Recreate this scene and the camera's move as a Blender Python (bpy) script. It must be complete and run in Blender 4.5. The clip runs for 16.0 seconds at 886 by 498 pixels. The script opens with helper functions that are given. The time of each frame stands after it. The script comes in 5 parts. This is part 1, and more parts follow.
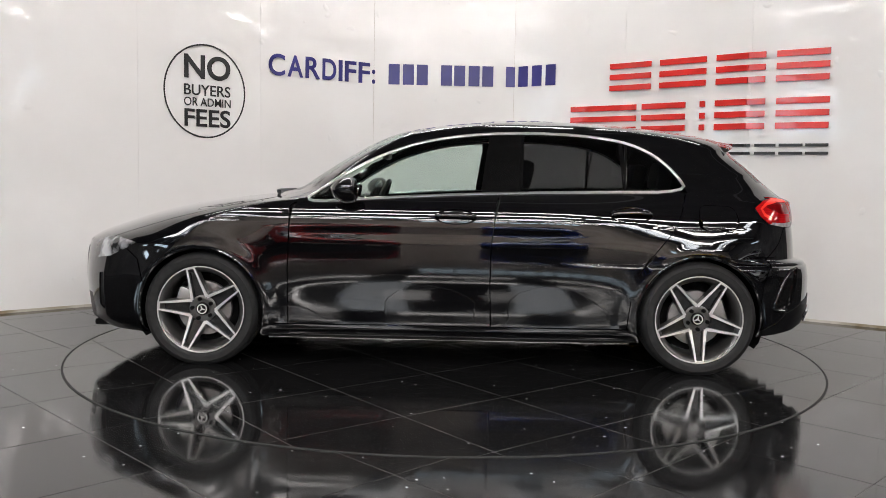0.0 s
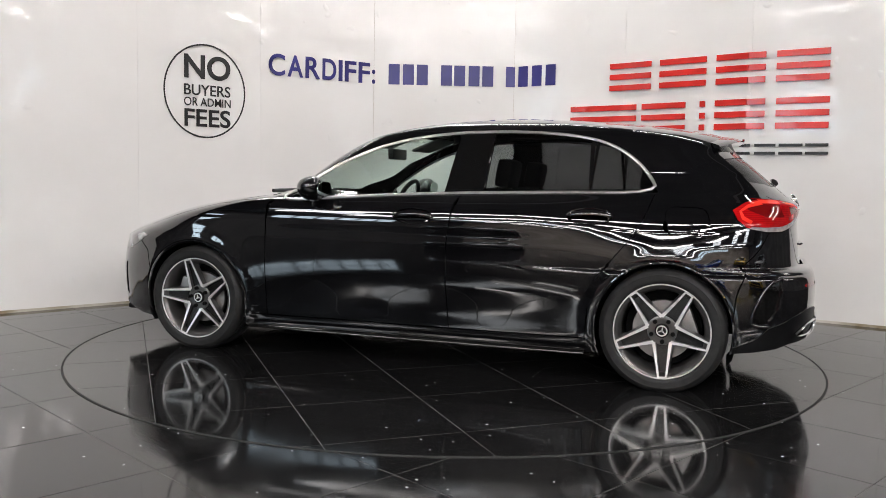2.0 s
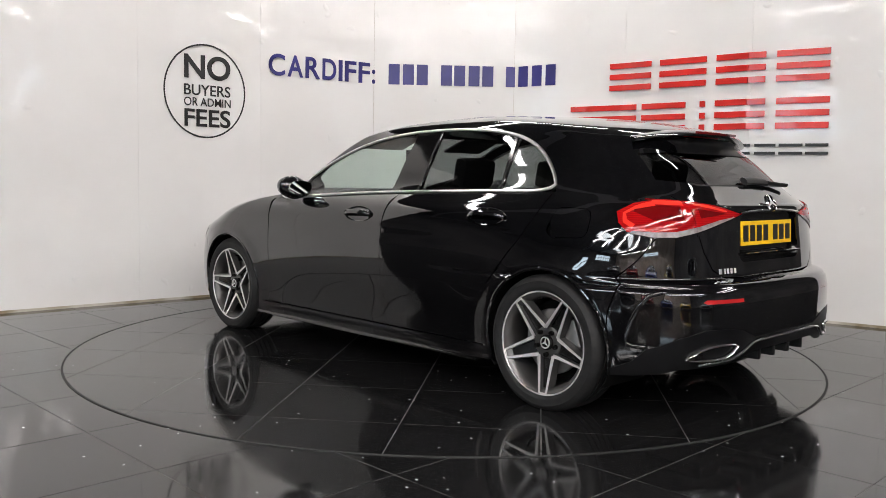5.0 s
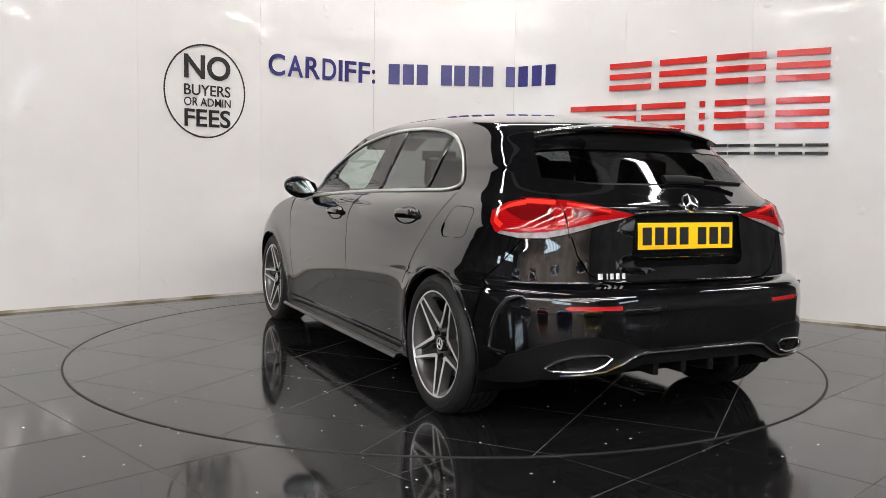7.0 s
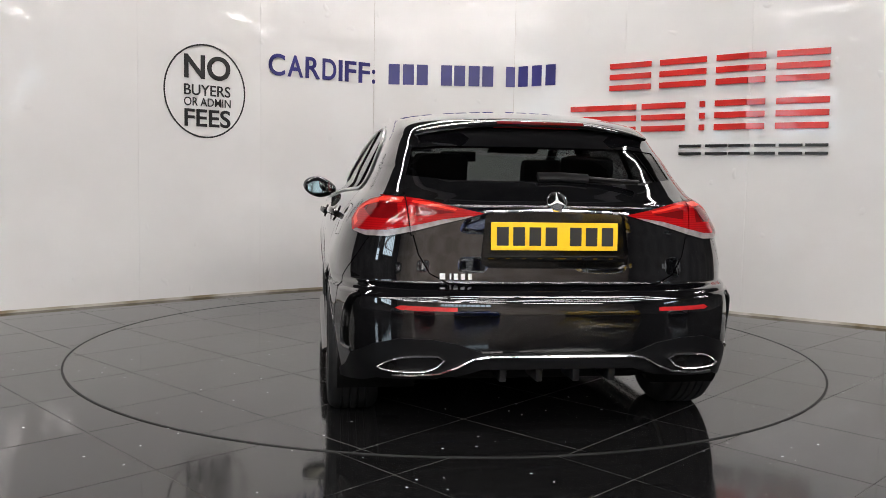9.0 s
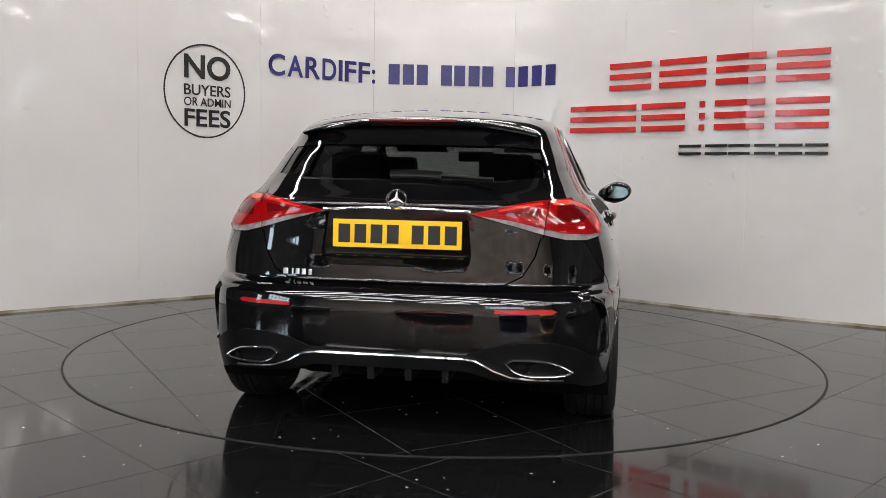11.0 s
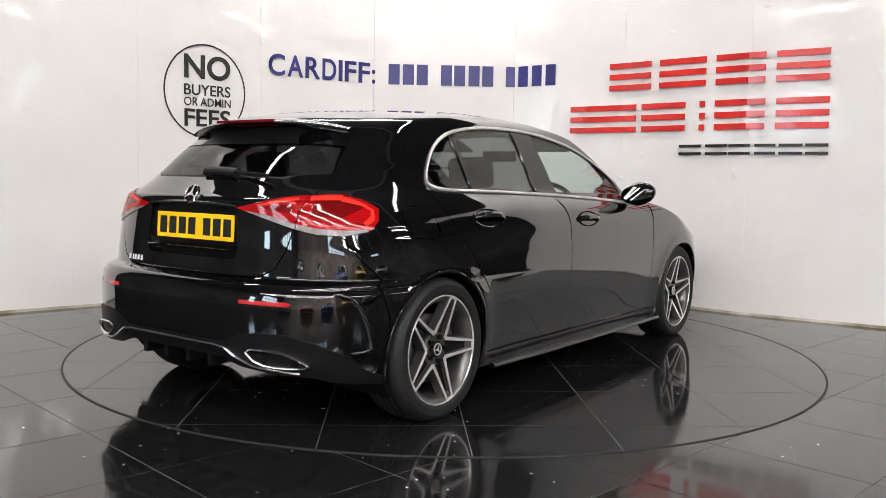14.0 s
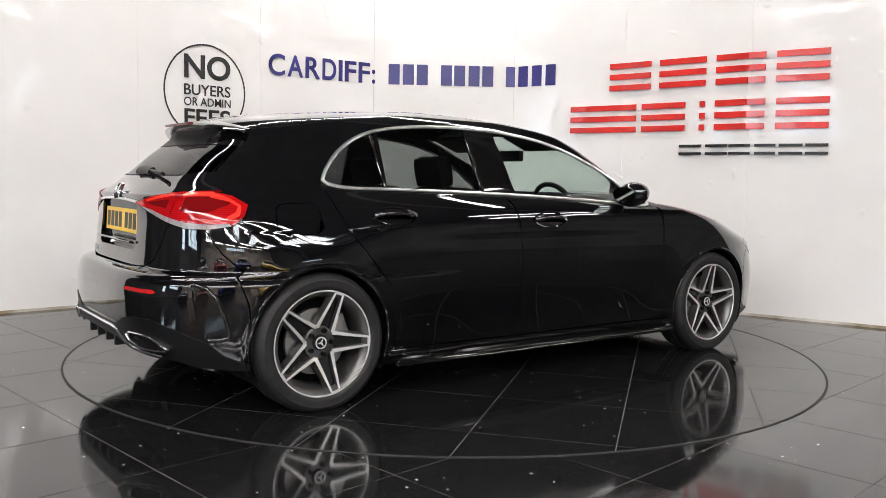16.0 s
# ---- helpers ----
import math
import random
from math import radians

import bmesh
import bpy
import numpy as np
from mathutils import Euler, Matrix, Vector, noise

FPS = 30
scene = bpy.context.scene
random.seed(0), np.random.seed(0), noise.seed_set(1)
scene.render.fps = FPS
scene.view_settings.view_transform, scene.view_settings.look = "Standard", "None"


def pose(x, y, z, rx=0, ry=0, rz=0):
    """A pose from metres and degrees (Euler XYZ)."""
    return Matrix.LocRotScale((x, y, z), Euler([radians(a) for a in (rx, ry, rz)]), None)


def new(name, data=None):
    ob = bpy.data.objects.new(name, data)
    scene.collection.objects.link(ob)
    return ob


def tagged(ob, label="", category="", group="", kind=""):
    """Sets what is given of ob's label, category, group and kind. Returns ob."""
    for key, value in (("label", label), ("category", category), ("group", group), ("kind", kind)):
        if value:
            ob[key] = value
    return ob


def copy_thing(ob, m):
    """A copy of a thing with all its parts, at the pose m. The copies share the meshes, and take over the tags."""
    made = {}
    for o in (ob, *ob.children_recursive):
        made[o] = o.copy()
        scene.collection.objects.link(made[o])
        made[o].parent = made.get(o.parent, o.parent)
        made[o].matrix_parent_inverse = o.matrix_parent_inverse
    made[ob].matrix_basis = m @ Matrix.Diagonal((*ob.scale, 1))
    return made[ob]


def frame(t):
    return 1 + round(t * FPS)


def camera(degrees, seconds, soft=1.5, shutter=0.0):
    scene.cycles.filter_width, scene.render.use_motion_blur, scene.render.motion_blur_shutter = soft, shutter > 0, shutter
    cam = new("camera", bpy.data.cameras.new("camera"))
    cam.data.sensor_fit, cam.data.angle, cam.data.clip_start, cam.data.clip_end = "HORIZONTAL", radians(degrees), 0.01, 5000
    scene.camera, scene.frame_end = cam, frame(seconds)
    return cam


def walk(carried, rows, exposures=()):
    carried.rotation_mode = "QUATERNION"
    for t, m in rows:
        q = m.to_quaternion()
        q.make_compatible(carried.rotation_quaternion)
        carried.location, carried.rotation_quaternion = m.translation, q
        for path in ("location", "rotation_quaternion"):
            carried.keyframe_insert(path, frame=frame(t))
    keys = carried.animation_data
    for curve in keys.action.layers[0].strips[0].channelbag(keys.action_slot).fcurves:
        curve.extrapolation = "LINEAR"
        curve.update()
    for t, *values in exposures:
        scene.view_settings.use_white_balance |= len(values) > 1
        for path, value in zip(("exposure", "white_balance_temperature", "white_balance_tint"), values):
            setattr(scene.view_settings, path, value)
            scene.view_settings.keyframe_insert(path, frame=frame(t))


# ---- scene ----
import collections

cam = camera(54.763, 16.0, soft=0.7)
EYE = (0.0, -5.3845, 1.0461)
AIM = pose(*EYE, 90 - 4.6745, 0, 0.2216) @ pose(0, 0, 0, 0, 0, 1.0722)
walk(cam, [(0.0, AIM), (16.0, AIM)], exposures=[(0.0, 0.14), (4.0, 0.14), (7.0, 0.17), (8.0, 0.15), (9.0, 0.0), (11.5, -0.18), (12.5, -0.08), (13.5, 0.21), (14.5, 0.37), (16.0, 0.39)])

# ---- world and light ----
world = bpy.data.worlds.new("hall_air")
scene.world = world
world.use_nodes = True
world.node_tree.nodes["Background"].inputs[0].default_value = (0.5, 0.55, 0.6, 1)
world.node_tree.nodes["Background"].inputs[1].default_value = 0.3
TUBE_POWER = 34.0
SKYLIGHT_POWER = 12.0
WINDOW_POWER = 8.0


# ---- materials ----
class Mat:
    """A node material with a principled shader and small helpers."""

    def __init__(self, name, color=(0.5, 0.5, 0.5), rough=0.5, metal=0.0, coat=0.0, emit=0.0, spec=0.5):
        self.m = bpy.data.materials.new(name)
        self.m.use_nodes = True
        self.t = self.m.node_tree
        self.p = self.t.nodes["Principled BSDF"]
        self.set("Base Color", (*color, 1))
        self.set("Roughness", rough)
        self.set("Metallic", metal)
        self.set("Specular IOR Level", spec)
        if coat:
            self.set("Coat Weight", coat)
            self.set("Coat Roughness", 0.02)
        if emit:
            self.set("Emission Color", (*color, 1))
            self.set("Emission Strength", emit)

    def set(self, key, value):
        self.p.inputs[key].default_value = value

    def node(self, kind, **values):
        n = self.t.nodes.new(kind)
        for k, v in values.items():
            n.inputs[k].default_value = v
        return n

    def link(self, a, b):
        self.t.links.new(a, b)

    def coords(self, which="Object"):
        return self.node("ShaderNodeTexCoord").outputs[which]

    def noise(self, scale, detail=4, where=None):
        n = self.node("ShaderNodeTexNoise", Scale=scale, Detail=detail)
        self.link(where or self.coords(), n.inputs["Vector"])
        return n.outputs["Fac"]

    def ramp(self, fac, stops):
        n = self.node("ShaderNodeValToRGB")
        els = n.color_ramp.elements
        while len(els) < len(stops):
            els.new(0.5)
        for el, (pos, col) in zip(els, stops):
            el.position = pos
            el.color = (*col, 1) if len(col) == 3 else col
        self.link(fac, n.inputs[0])
        return n.outputs[0]

    def vary(self, scale, dark, light, lo=0.35, hi=0.65, detail=5):
        self.link(self.ramp(self.noise(scale, detail), [(lo, dark), (hi, light)]), self.p.inputs["Base Color"])
        return self

    def rough(self, scale, lo, hi):
        self.link(self.ramp(self.noise(scale), [(0.35, (lo,) * 3), (0.65, (hi,) * 3)]), self.p.inputs["Roughness"])
        return self

    def bump(self, scale, strength, distance=0.002, detail=4):
        b = self.node("ShaderNodeBump", Strength=strength, Distance=distance)
        self.link(self.noise(scale, detail), b.inputs["Height"])
        self.link(b.outputs[0], self.p.inputs["Normal"])
        return self


def wall_paint():
    w = Mat("white_gloss_panel", (0.8, 0.79, 0.775), 0.1, spec=0.3)
    w.vary(1.3, (0.77, 0.758, 0.742), (0.815, 0.805, 0.79))
    w.rough(2.0, 0.015, 0.04)
    b1 = w.node("ShaderNodeBump", Strength=1.0, Distance=0.02)
    b2 = w.node("ShaderNodeBump", Strength=0.22, Distance=0.006)
    w.link(w.noise(2.4, 1.5), b1.inputs["Height"])
    w.link(w.noise(6.5, 1.0), b2.inputs["Height"])
    w.link(b1.outputs[0], b2.inputs["Normal"])
    dents = w.ramp(w.noise(7.5, 1.0), [(0.74, (0, 0, 0)), (0.82, (1, 1, 1))])
    b3 = w.node("ShaderNodeBump", Strength=1.0, Distance=0.004)
    w.link(dents, b3.inputs["Height"])
    w.link(b2.outputs[0], b3.inputs["Normal"])
    w.link(b3.outputs[0], w.p.inputs["Normal"])
    return w.m


def granite(name):
    g = Mat(name, (0.03, 0.03, 0.032), 0.1)
    where = g.coords()
    rnd = g.node("ShaderNodeObjectInfo").outputs["Random"]
    add = g.node("ShaderNodeVectorMath")
    add.operation = "ADD"
    sc = g.node("ShaderNodeVectorMath")
    sc.operation = "SCALE"
    one = g.node("ShaderNodeCombineXYZ")
    for k in range(3):
        g.link(rnd, one.inputs[k])
    g.link(one.outputs[0], sc.inputs[0])
    sc.inputs["Scale"].default_value = 37.0
    g.link(where, add.inputs[0])
    g.link(sc.outputs[0], add.inputs[1])
    at = add.outputs[0]
    base = g.ramp(g.noise(55, 6, at), [(0.3, (0.005, 0.005, 0.0055)), (0.62, (0.012, 0.0118, 0.012)), (0.8, (0.034, 0.033, 0.033))])
    vor = g.node("ShaderNodeTexVoronoi", Scale=15.0)
    g.link(at, vor.inputs["Vector"])
    near = g.node("ShaderNodeMath")
    near.operation = "LESS_THAN"
    g.link(vor.outputs["Distance"], near.inputs[0])
    near.inputs[1].default_value = 0.075
    sep = g.node("ShaderNodeSeparateColor")
    g.link(vor.outputs["Color"], sep.inputs[0])
    rare = g.node("ShaderNodeMath")
    rare.operation = "GREATER_THAN"
    g.link(sep.outputs[0], rare.inputs[0])
    rare.inputs[1].default_value = 0.68
    both = g.node("ShaderNodeMath")
    both.operation = "MULTIPLY"
    g.link(near.outputs[0], both.inputs[0])
    g.link(rare.outputs[0], both.inputs[1])
    mix = g.node("ShaderNodeMix")
    mix.data_type = "RGBA"
    g.link(both.outputs[0], mix.inputs["Factor"])
    g.link(base, mix.inputs["A"])
    mix.inputs["B"].default_value = (0.85, 0.86, 0.88, 1)
    g.link(mix.outputs["Result"], g.p.inputs["Base Color"])
    g.link(g.ramp(g.noise(3.0, 5, at), [(0.3, (0.035,) * 3), (0.72, (0.13,) * 3)]), g.p.inputs["Roughness"])
    b = g.node("ShaderNodeBump", Strength=0.05, Distance=0.002)
    g.link(g.noise(7, 3, at), b.inputs["Height"])
    g.link(b.outputs[0], g.p.inputs["Normal"])
    g.set("IOR", 1.62)
    return g.m


def glass(name, tint, base=0.055):
    g = Mat(name)
    out = g.t.nodes["Material Output"]
    mix = g.node("ShaderNodeMixShader")
    clear = g.node("ShaderNodeBsdfTransparent")
    clear.inputs[0].default_value = (*tint, 1)
    shine = g.node("ShaderNodeBsdfGlossy")
    shine.inputs["Roughness"].default_value = 0.01
    facing = g.node("ShaderNodeLayerWeight", Blend=0.5)
    steep = g.node("ShaderNodeMath")
    steep.operation = "POWER"
    steep.inputs[1].default_value = 4.5
    g.link(facing.outputs["Facing"], steep.inputs[0])
    lift = g.node("ShaderNodeMath")
    lift.operation = "MULTIPLY_ADD"
    lift.inputs[1].default_value, lift.inputs[2].default_value = 0.9, base
    g.link(steep.outputs[0], lift.inputs[0])
    g.link(lift.outputs[0], mix.inputs[0])
    g.link(clear.outputs[0], mix.inputs[1])
    g.link(shine.outputs[0], mix.inputs[2])
    g.link(mix.outputs[0], out.inputs["Surface"])
    return g.m


def lens_red():
    r = Mat("red_lamp_plastic", (0.5, 0.006, 0.008), 0.07)
    wave = r.node("ShaderNodeTexWave", Scale=34.0, Distortion=0.0)
    wave.bands_direction = "Z"
    r.link(r.coords(), wave.inputs["Vector"])
    r.link(r.ramp(wave.outputs["Fac"], [(0.2, (0.30, 0.0025, 0.004)), (0.8, (0.37, 0.004, 0.006))]), r.p.inputs["Base Color"])
    return r.m


WALL = wall_paint()
GRANITE = granite("black_granite")
TABLE_GRANITE = granite("black_granite_turntable")
GROUT = Mat("grey_grout", (0.13, 0.13, 0.127), 0.75, spec=0.2).vary(5, (0.045, 0.045, 0.045), (0.18, 0.178, 0.172)).m
SEAM = Mat("panel_seam", (0.45, 0.44, 0.42), 0.6).vary(9, (0.38, 0.37, 0.34), (0.52, 0.51, 0.49)).m
SKIRT = Mat("stained_sealant", (0.5, 0.46, 0.38), 0.6).vary(3, (0.26, 0.21, 0.13), (0.66, 0.63, 0.56)).m
GAP = Mat("black_rubber_gap", (0.008, 0.008, 0.008), 0.7).m
PAINT = Mat("black_car_paint", (0.0022, 0.0022, 0.0027), 0.03, coat=0.9).rough(6, 0.02, 0.05).m
TRIM = Mat("gloss_black_trim", (0.004, 0.004, 0.004), 0.06).m
PLASTIC = Mat("matt_black_plastic", (0.006, 0.006, 0.0065), 0.36, spec=0.2).bump(400, 0.1, 0.0006).m
SATIN_BLACK = Mat("satin_black_plastic", (0.005, 0.005, 0.0055), 0.36, spec=0.14).bump(400, 0.06, 0.0006).m
LINER = Mat("black_felt_liner", (0.005, 0.005, 0.005), 0.9, spec=0.08).m
CHROME = Mat("polished_chrome", (0.86, 0.86, 0.87), 0.09, 1.0).m
SATIN = Mat("satin_aluminium_trim", (0.78, 0.78, 0.77), 0.3, 1.0).m
RUBBER = Mat("tyre_rubber", (0.009, 0.009, 0.0095), 0.6, spec=0.35).vary(30, (0.007, 0.007, 0.0075), (0.013, 0.013, 0.013)).bump(150, 0.1).m
ALLOY = Mat("machined_alloy", (0.72, 0.71, 0.70), 0.28, 0.55).m
GREY = Mat("titanium_grey_lacquer", (0.115, 0.112, 0.11), 0.32, 0.75).m
SLOT = Mat("black_wheel_lacquer", (0.008, 0.008, 0.008), 0.25).m
STEEL = Mat("cast_brake_steel", (0.32, 0.31, 0.30), 0.42, 1.0).rough(25, 0.3, 0.55).m
RED = lens_red()
DEEPRED = Mat("red_reflector", (0.42, 0.008, 0.010), 0.2, coat=1.0).m
DARKRED = Mat("smoked_red_lamp_plastic", (0.14, 0.0025, 0.0035), 0.05).m
GUIDE = Mat("bright_red_light_guide", (0.80, 0.035, 0.022), 0.12).m
CLEAR = Mat("clear_lamp_plastic", (0.28, 0.25, 0.25), 0.18).vary(30, (0.22, 0.18, 0.18), (0.33, 0.30, 0.30)).m
HEADLAMP = Mat("clear_headlamp_cover", (0.2, 0.2, 0.21), 0.1, 0.4, coat=1.0).vary(11, (0.02, 0.02, 0.022), (0.5, 0.51, 0.53), 0.42, 0.6).m
PLATE = Mat("yellow_number_plate", (0.92, 0.56, 0.012), 0.3).m
INK = Mat("black_ink", (0.012, 0.012, 0.012), 0.4).m
BACK_GLASS = glass("dark_rear_screen_glass", (0.13, 0.133, 0.135), 0.03)
FRONT_GLASS = glass("green_tinted_glass", (0.78, 0.86, 0.82))
REAR_GLASS = glass("dark_privacy_glass", (0.25, 0.255, 0.255))
MIRROR = Mat("mirror_glass", (0.34, 0.38, 0.36), 0.01, 1.0).m
SEAT = Mat("black_seat_fabric", (0.018, 0.018, 0.019), 0.8).bump(300, 0.3).m
LINING = Mat("grey_headlining", (0.10, 0.10, 0.10), 0.9).m
NAVY = Mat("navy_vinyl", (0.028, 0.026, 0.17), 0.35).vary(4, (0.022, 0.02, 0.14), (0.034, 0.03, 0.20)).m
BLACKVINYL = Mat("black_vinyl", (0.014, 0.014, 0.014), 0.3).m
REDSIGN = Mat("red_acrylic_letters", (0.66, 0.028, 0.022), 0.22, coat=0.4).vary(3, (0.60, 0.022, 0.018), (0.70, 0.034, 0.026)).m
CEILING = Mat("dark_ceiling_paint", (0.12, 0.12, 0.125), 0.8).vary(2, (0.10, 0.10, 0.105), (0.14, 0.14, 0.145)).m
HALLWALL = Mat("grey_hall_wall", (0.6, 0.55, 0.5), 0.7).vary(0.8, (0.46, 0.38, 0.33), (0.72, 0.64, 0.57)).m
# darker copy of the hall wall colour, stands for dim sides of the hall
DIMHALL = Mat("dimmed_hall_wall", (0.1, 0.1, 0.105), 0.7).vary(0.8, (0.06, 0.06, 0.065), (0.14, 0.135, 0.135)).m
BADGE = Mat("worn_chrome_badge", (0.75, 0.75, 0.75), 0.42, 0.7).m
BEAM = Mat("painted_steel_beam", (0.35, 0.36, 0.38), 0.5).m
TUBE = Mat("lit_tube_diffuser", (1.0, 0.95, 0.925), 0.4, emit=TUBE_POWER).m
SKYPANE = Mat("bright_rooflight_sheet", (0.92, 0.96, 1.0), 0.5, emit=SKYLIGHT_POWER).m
DAYPANE = Mat("bright_frosted_pane", (0.72, 0.88, 1.0), 0.5, emit=WINDOW_POWER).m


# ---- mesh helpers ----
def part(name, bm, material, parent=None, label="", smooth=True):
    """Links a bmesh as one mesh object under a thing or a part."""
    me = bpy.data.meshes.new(name)
    bmesh.ops.recalc_face_normals(bm, faces=bm.faces)
    bm.to_mesh(me)
    bm.free()
    me.materials.append(material)
    if smooth:
        me.polygons.foreach_set("use_smooth", [True] * len(me.polygons))
        me.set_sharp_from_angle(angle=radians(38))
    ob = new(name, me)
    ob.parent = parent
    if label:
        tagged(ob, label)
    return ob


def thing(name, m, label, category, group="", kind=""):
    ob = new(name)
    ob.matrix_basis = m
    return tagged(ob, label, category, group, kind)


def box(bm, x0, x1, y0, y1, z0, z1, m=None, bevel=0.0):
    vs = [bm.verts.new((x, y, z)) for x in (x0, x1) for y in (y0, y1) for z in (z0, z1)]
    fs = [bm.faces.new([vs[i] for i in f]) for f in ((0, 1, 3, 2), (4, 6, 7, 5), (0, 4, 5, 1), (2, 3, 7, 6), (0, 2, 6, 4), (1, 5, 7, 3))]
    if bevel:
        es = {e for f in fs for e in f.edges}
        r = bmesh.ops.bevel(bm, geom=list(es), offset=bevel, segments=2, affect="EDGES", profile=0.6)
        vs = list({v for f in r["faces"] for v in f.verts} | {v for v in vs if v.is_valid})
    if m is not None:
        bmesh.ops.transform(bm, matrix=m, verts=[v for v in vs if v.is_valid])
    return vs


def prism(bm, pts, z0, z1, m=None):
    """Extrudes a flat outline between two heights."""
    lo = [bm.verts.new((x, y, z0)) for x, y in pts]
    hi = [bm.verts.new((x, y, z1)) for x, y in pts]
    n = len(pts)
    bm.faces.new(lo[::-1])
    bm.faces.new(hi)
    for i in range(n):
        bm.faces.new((lo[i], lo[(i + 1) % n], hi[(i + 1) % n], hi[i]))
    if m is not None:
        bmesh.ops.transform(bm, matrix=m, verts=lo + hi)


def lathe(bm, prof, n=48, m=None, closed=False):
    """Turns a profile of (radius, y) about the y axis."""
    rows = []
    for k in range(n):
        a = 2 * math.pi * k / n
        rows.append([bm.verts.new((r * math.cos(a), y, r * math.sin(a))) for r, y in prof])
    q = len(prof)
    for k in range(n):
        a, b = rows[k], rows[(k + 1) % n]
        for i in range(q if closed else q - 1):
            bm.faces.new((a[i], a[(i + 1) % q], b[(i + 1) % q], b[i]))
    if m is not None:
        bmesh.ops.transform(bm, matrix=m, verts=[v for r in rows for v in r])
    return rows


def sweep(bm, pts, normals, wide, high, closed=False, seg=8):
    """A rounded strip along points: wide across, high off the surface."""
    pts = [Vector(p) for p in pts]
    rings = []
    n = len(pts)
    for i, p in enumerate(pts):
        a = pts[i - 1] if (i or closed) else p
        b = pts[(i + 1) % n] if (i < n - 1 or closed) else p
        d = (b - a).normalized()
        nn = Vector(normals[i]).normalized()
        s = d.cross(nn).normalized()
        rings.append([bm.verts.new(p + s * (wide / 2 * math.cos(2 * math.pi * k / seg)) + nn * (high * math.sin(2 * math.pi * k / seg))) for k in range(seg)])
    for i in range(n if closed else n - 1):
        a, b = rings[i], rings[(i + 1) % n]
        for k in range(seg):
            bm.faces.new((a[k], a[(k + 1) % seg], b[(k + 1) % seg], b[k]))
    if not closed:
        bm.faces.new(rings[0])
        bm.faces.new(rings[-1][::-1])


def letters_mesh(text, size, deep=0.002, bold=0.0):
    """The mesh of a word in the built-in font, its lower left corner at the origin, with its width and height."""
    cu = bpy.data.curves.new("word", "FONT")
    cu.body, cu.size, cu.extrude, cu.offset = text, size, deep, bold
    ob = new("word", cu)
    dg = bpy.context.evaluated_depsgraph_get()
    me = bpy.data.meshes.new_from_object(ob.evaluated_get(dg))
    bpy.data.objects.remove(ob)
    bpy.data.curves.remove(cu)
    bm = bmesh.new()
    bm.from_mesh(me)
    bpy.data.meshes.remove(me)
    lo = Vector([min(v.co[k] for v in bm.verts) for k in range(3)])
    hi = Vector([max(v.co[k] for v in bm.verts) for k in range(3)])
    for v in bm.verts:
        v.co -= lo
    return bm, hi.x - lo.x, hi.y - lo.y


def clip_half(poly, nx, ny, c):
    """Keeps the part of a convex or simple outline with nx * x + ny * y <= c."""
    out = []
    for i, a in enumerate(poly):
        b = poly[(i + 1) % len(poly)]
        da, db = nx * a[0] + ny * a[1] - c, nx * b[0] + ny * b[1] - c
        if da <= 0:
            out.append(a)
        if (da < 0 < db) or (db < 0 < da):
            k = da / (da - db)
            out.append((a[0] + k * (b[0] - a[0]), a[1] + k * (b[1] - a[1])))
    return out


# ---- the curved display wall ----
WALL_LINE = [(-4.6, -0.32), (-3.78, 0.40), (-3.30, 0.81), (-2.479, 1.52), (-1.656, 2.233), (-0.72, 2.86),
             (0.62, 2.93), (1.53, 2.25), (2.371, 1.5), (3.277, 0.917), (4.2, 0.32)]
FIRST = 0          # the corner from which distance along the wall counts
WALL_TOP = 3.7


def wall_at(s):
    """Place, direction and inward normal of the wall at a distance along it."""
    i = FIRST
    while i < len(WALL_LINE) - 2:
        a, b = Vector(WALL_LINE[i]), Vector(WALL_LINE[i + 1])
        if s <= (b - a).length:
            break
        s -= (b - a).length
        i += 1
    a, b = Vector(WALL_LINE[i]), Vector(WALL_LINE[i + 1])
    d = (b - a).normalized()
    return a + d * s, d, Vector((d.y, -d.x))


def on_wall(s, z, off=0.003):
    """A pose on the wall: x along it, y up, z out of it into the room."""
    p, d, n = wall_at(s)
    m = Matrix(((d.x, 0, n.x, p.x + n.x * off), (d.y, 0, n.y, p.y + n.y * off), (0, 1, 0, z), (0, 0, 0, 1)))
    return m


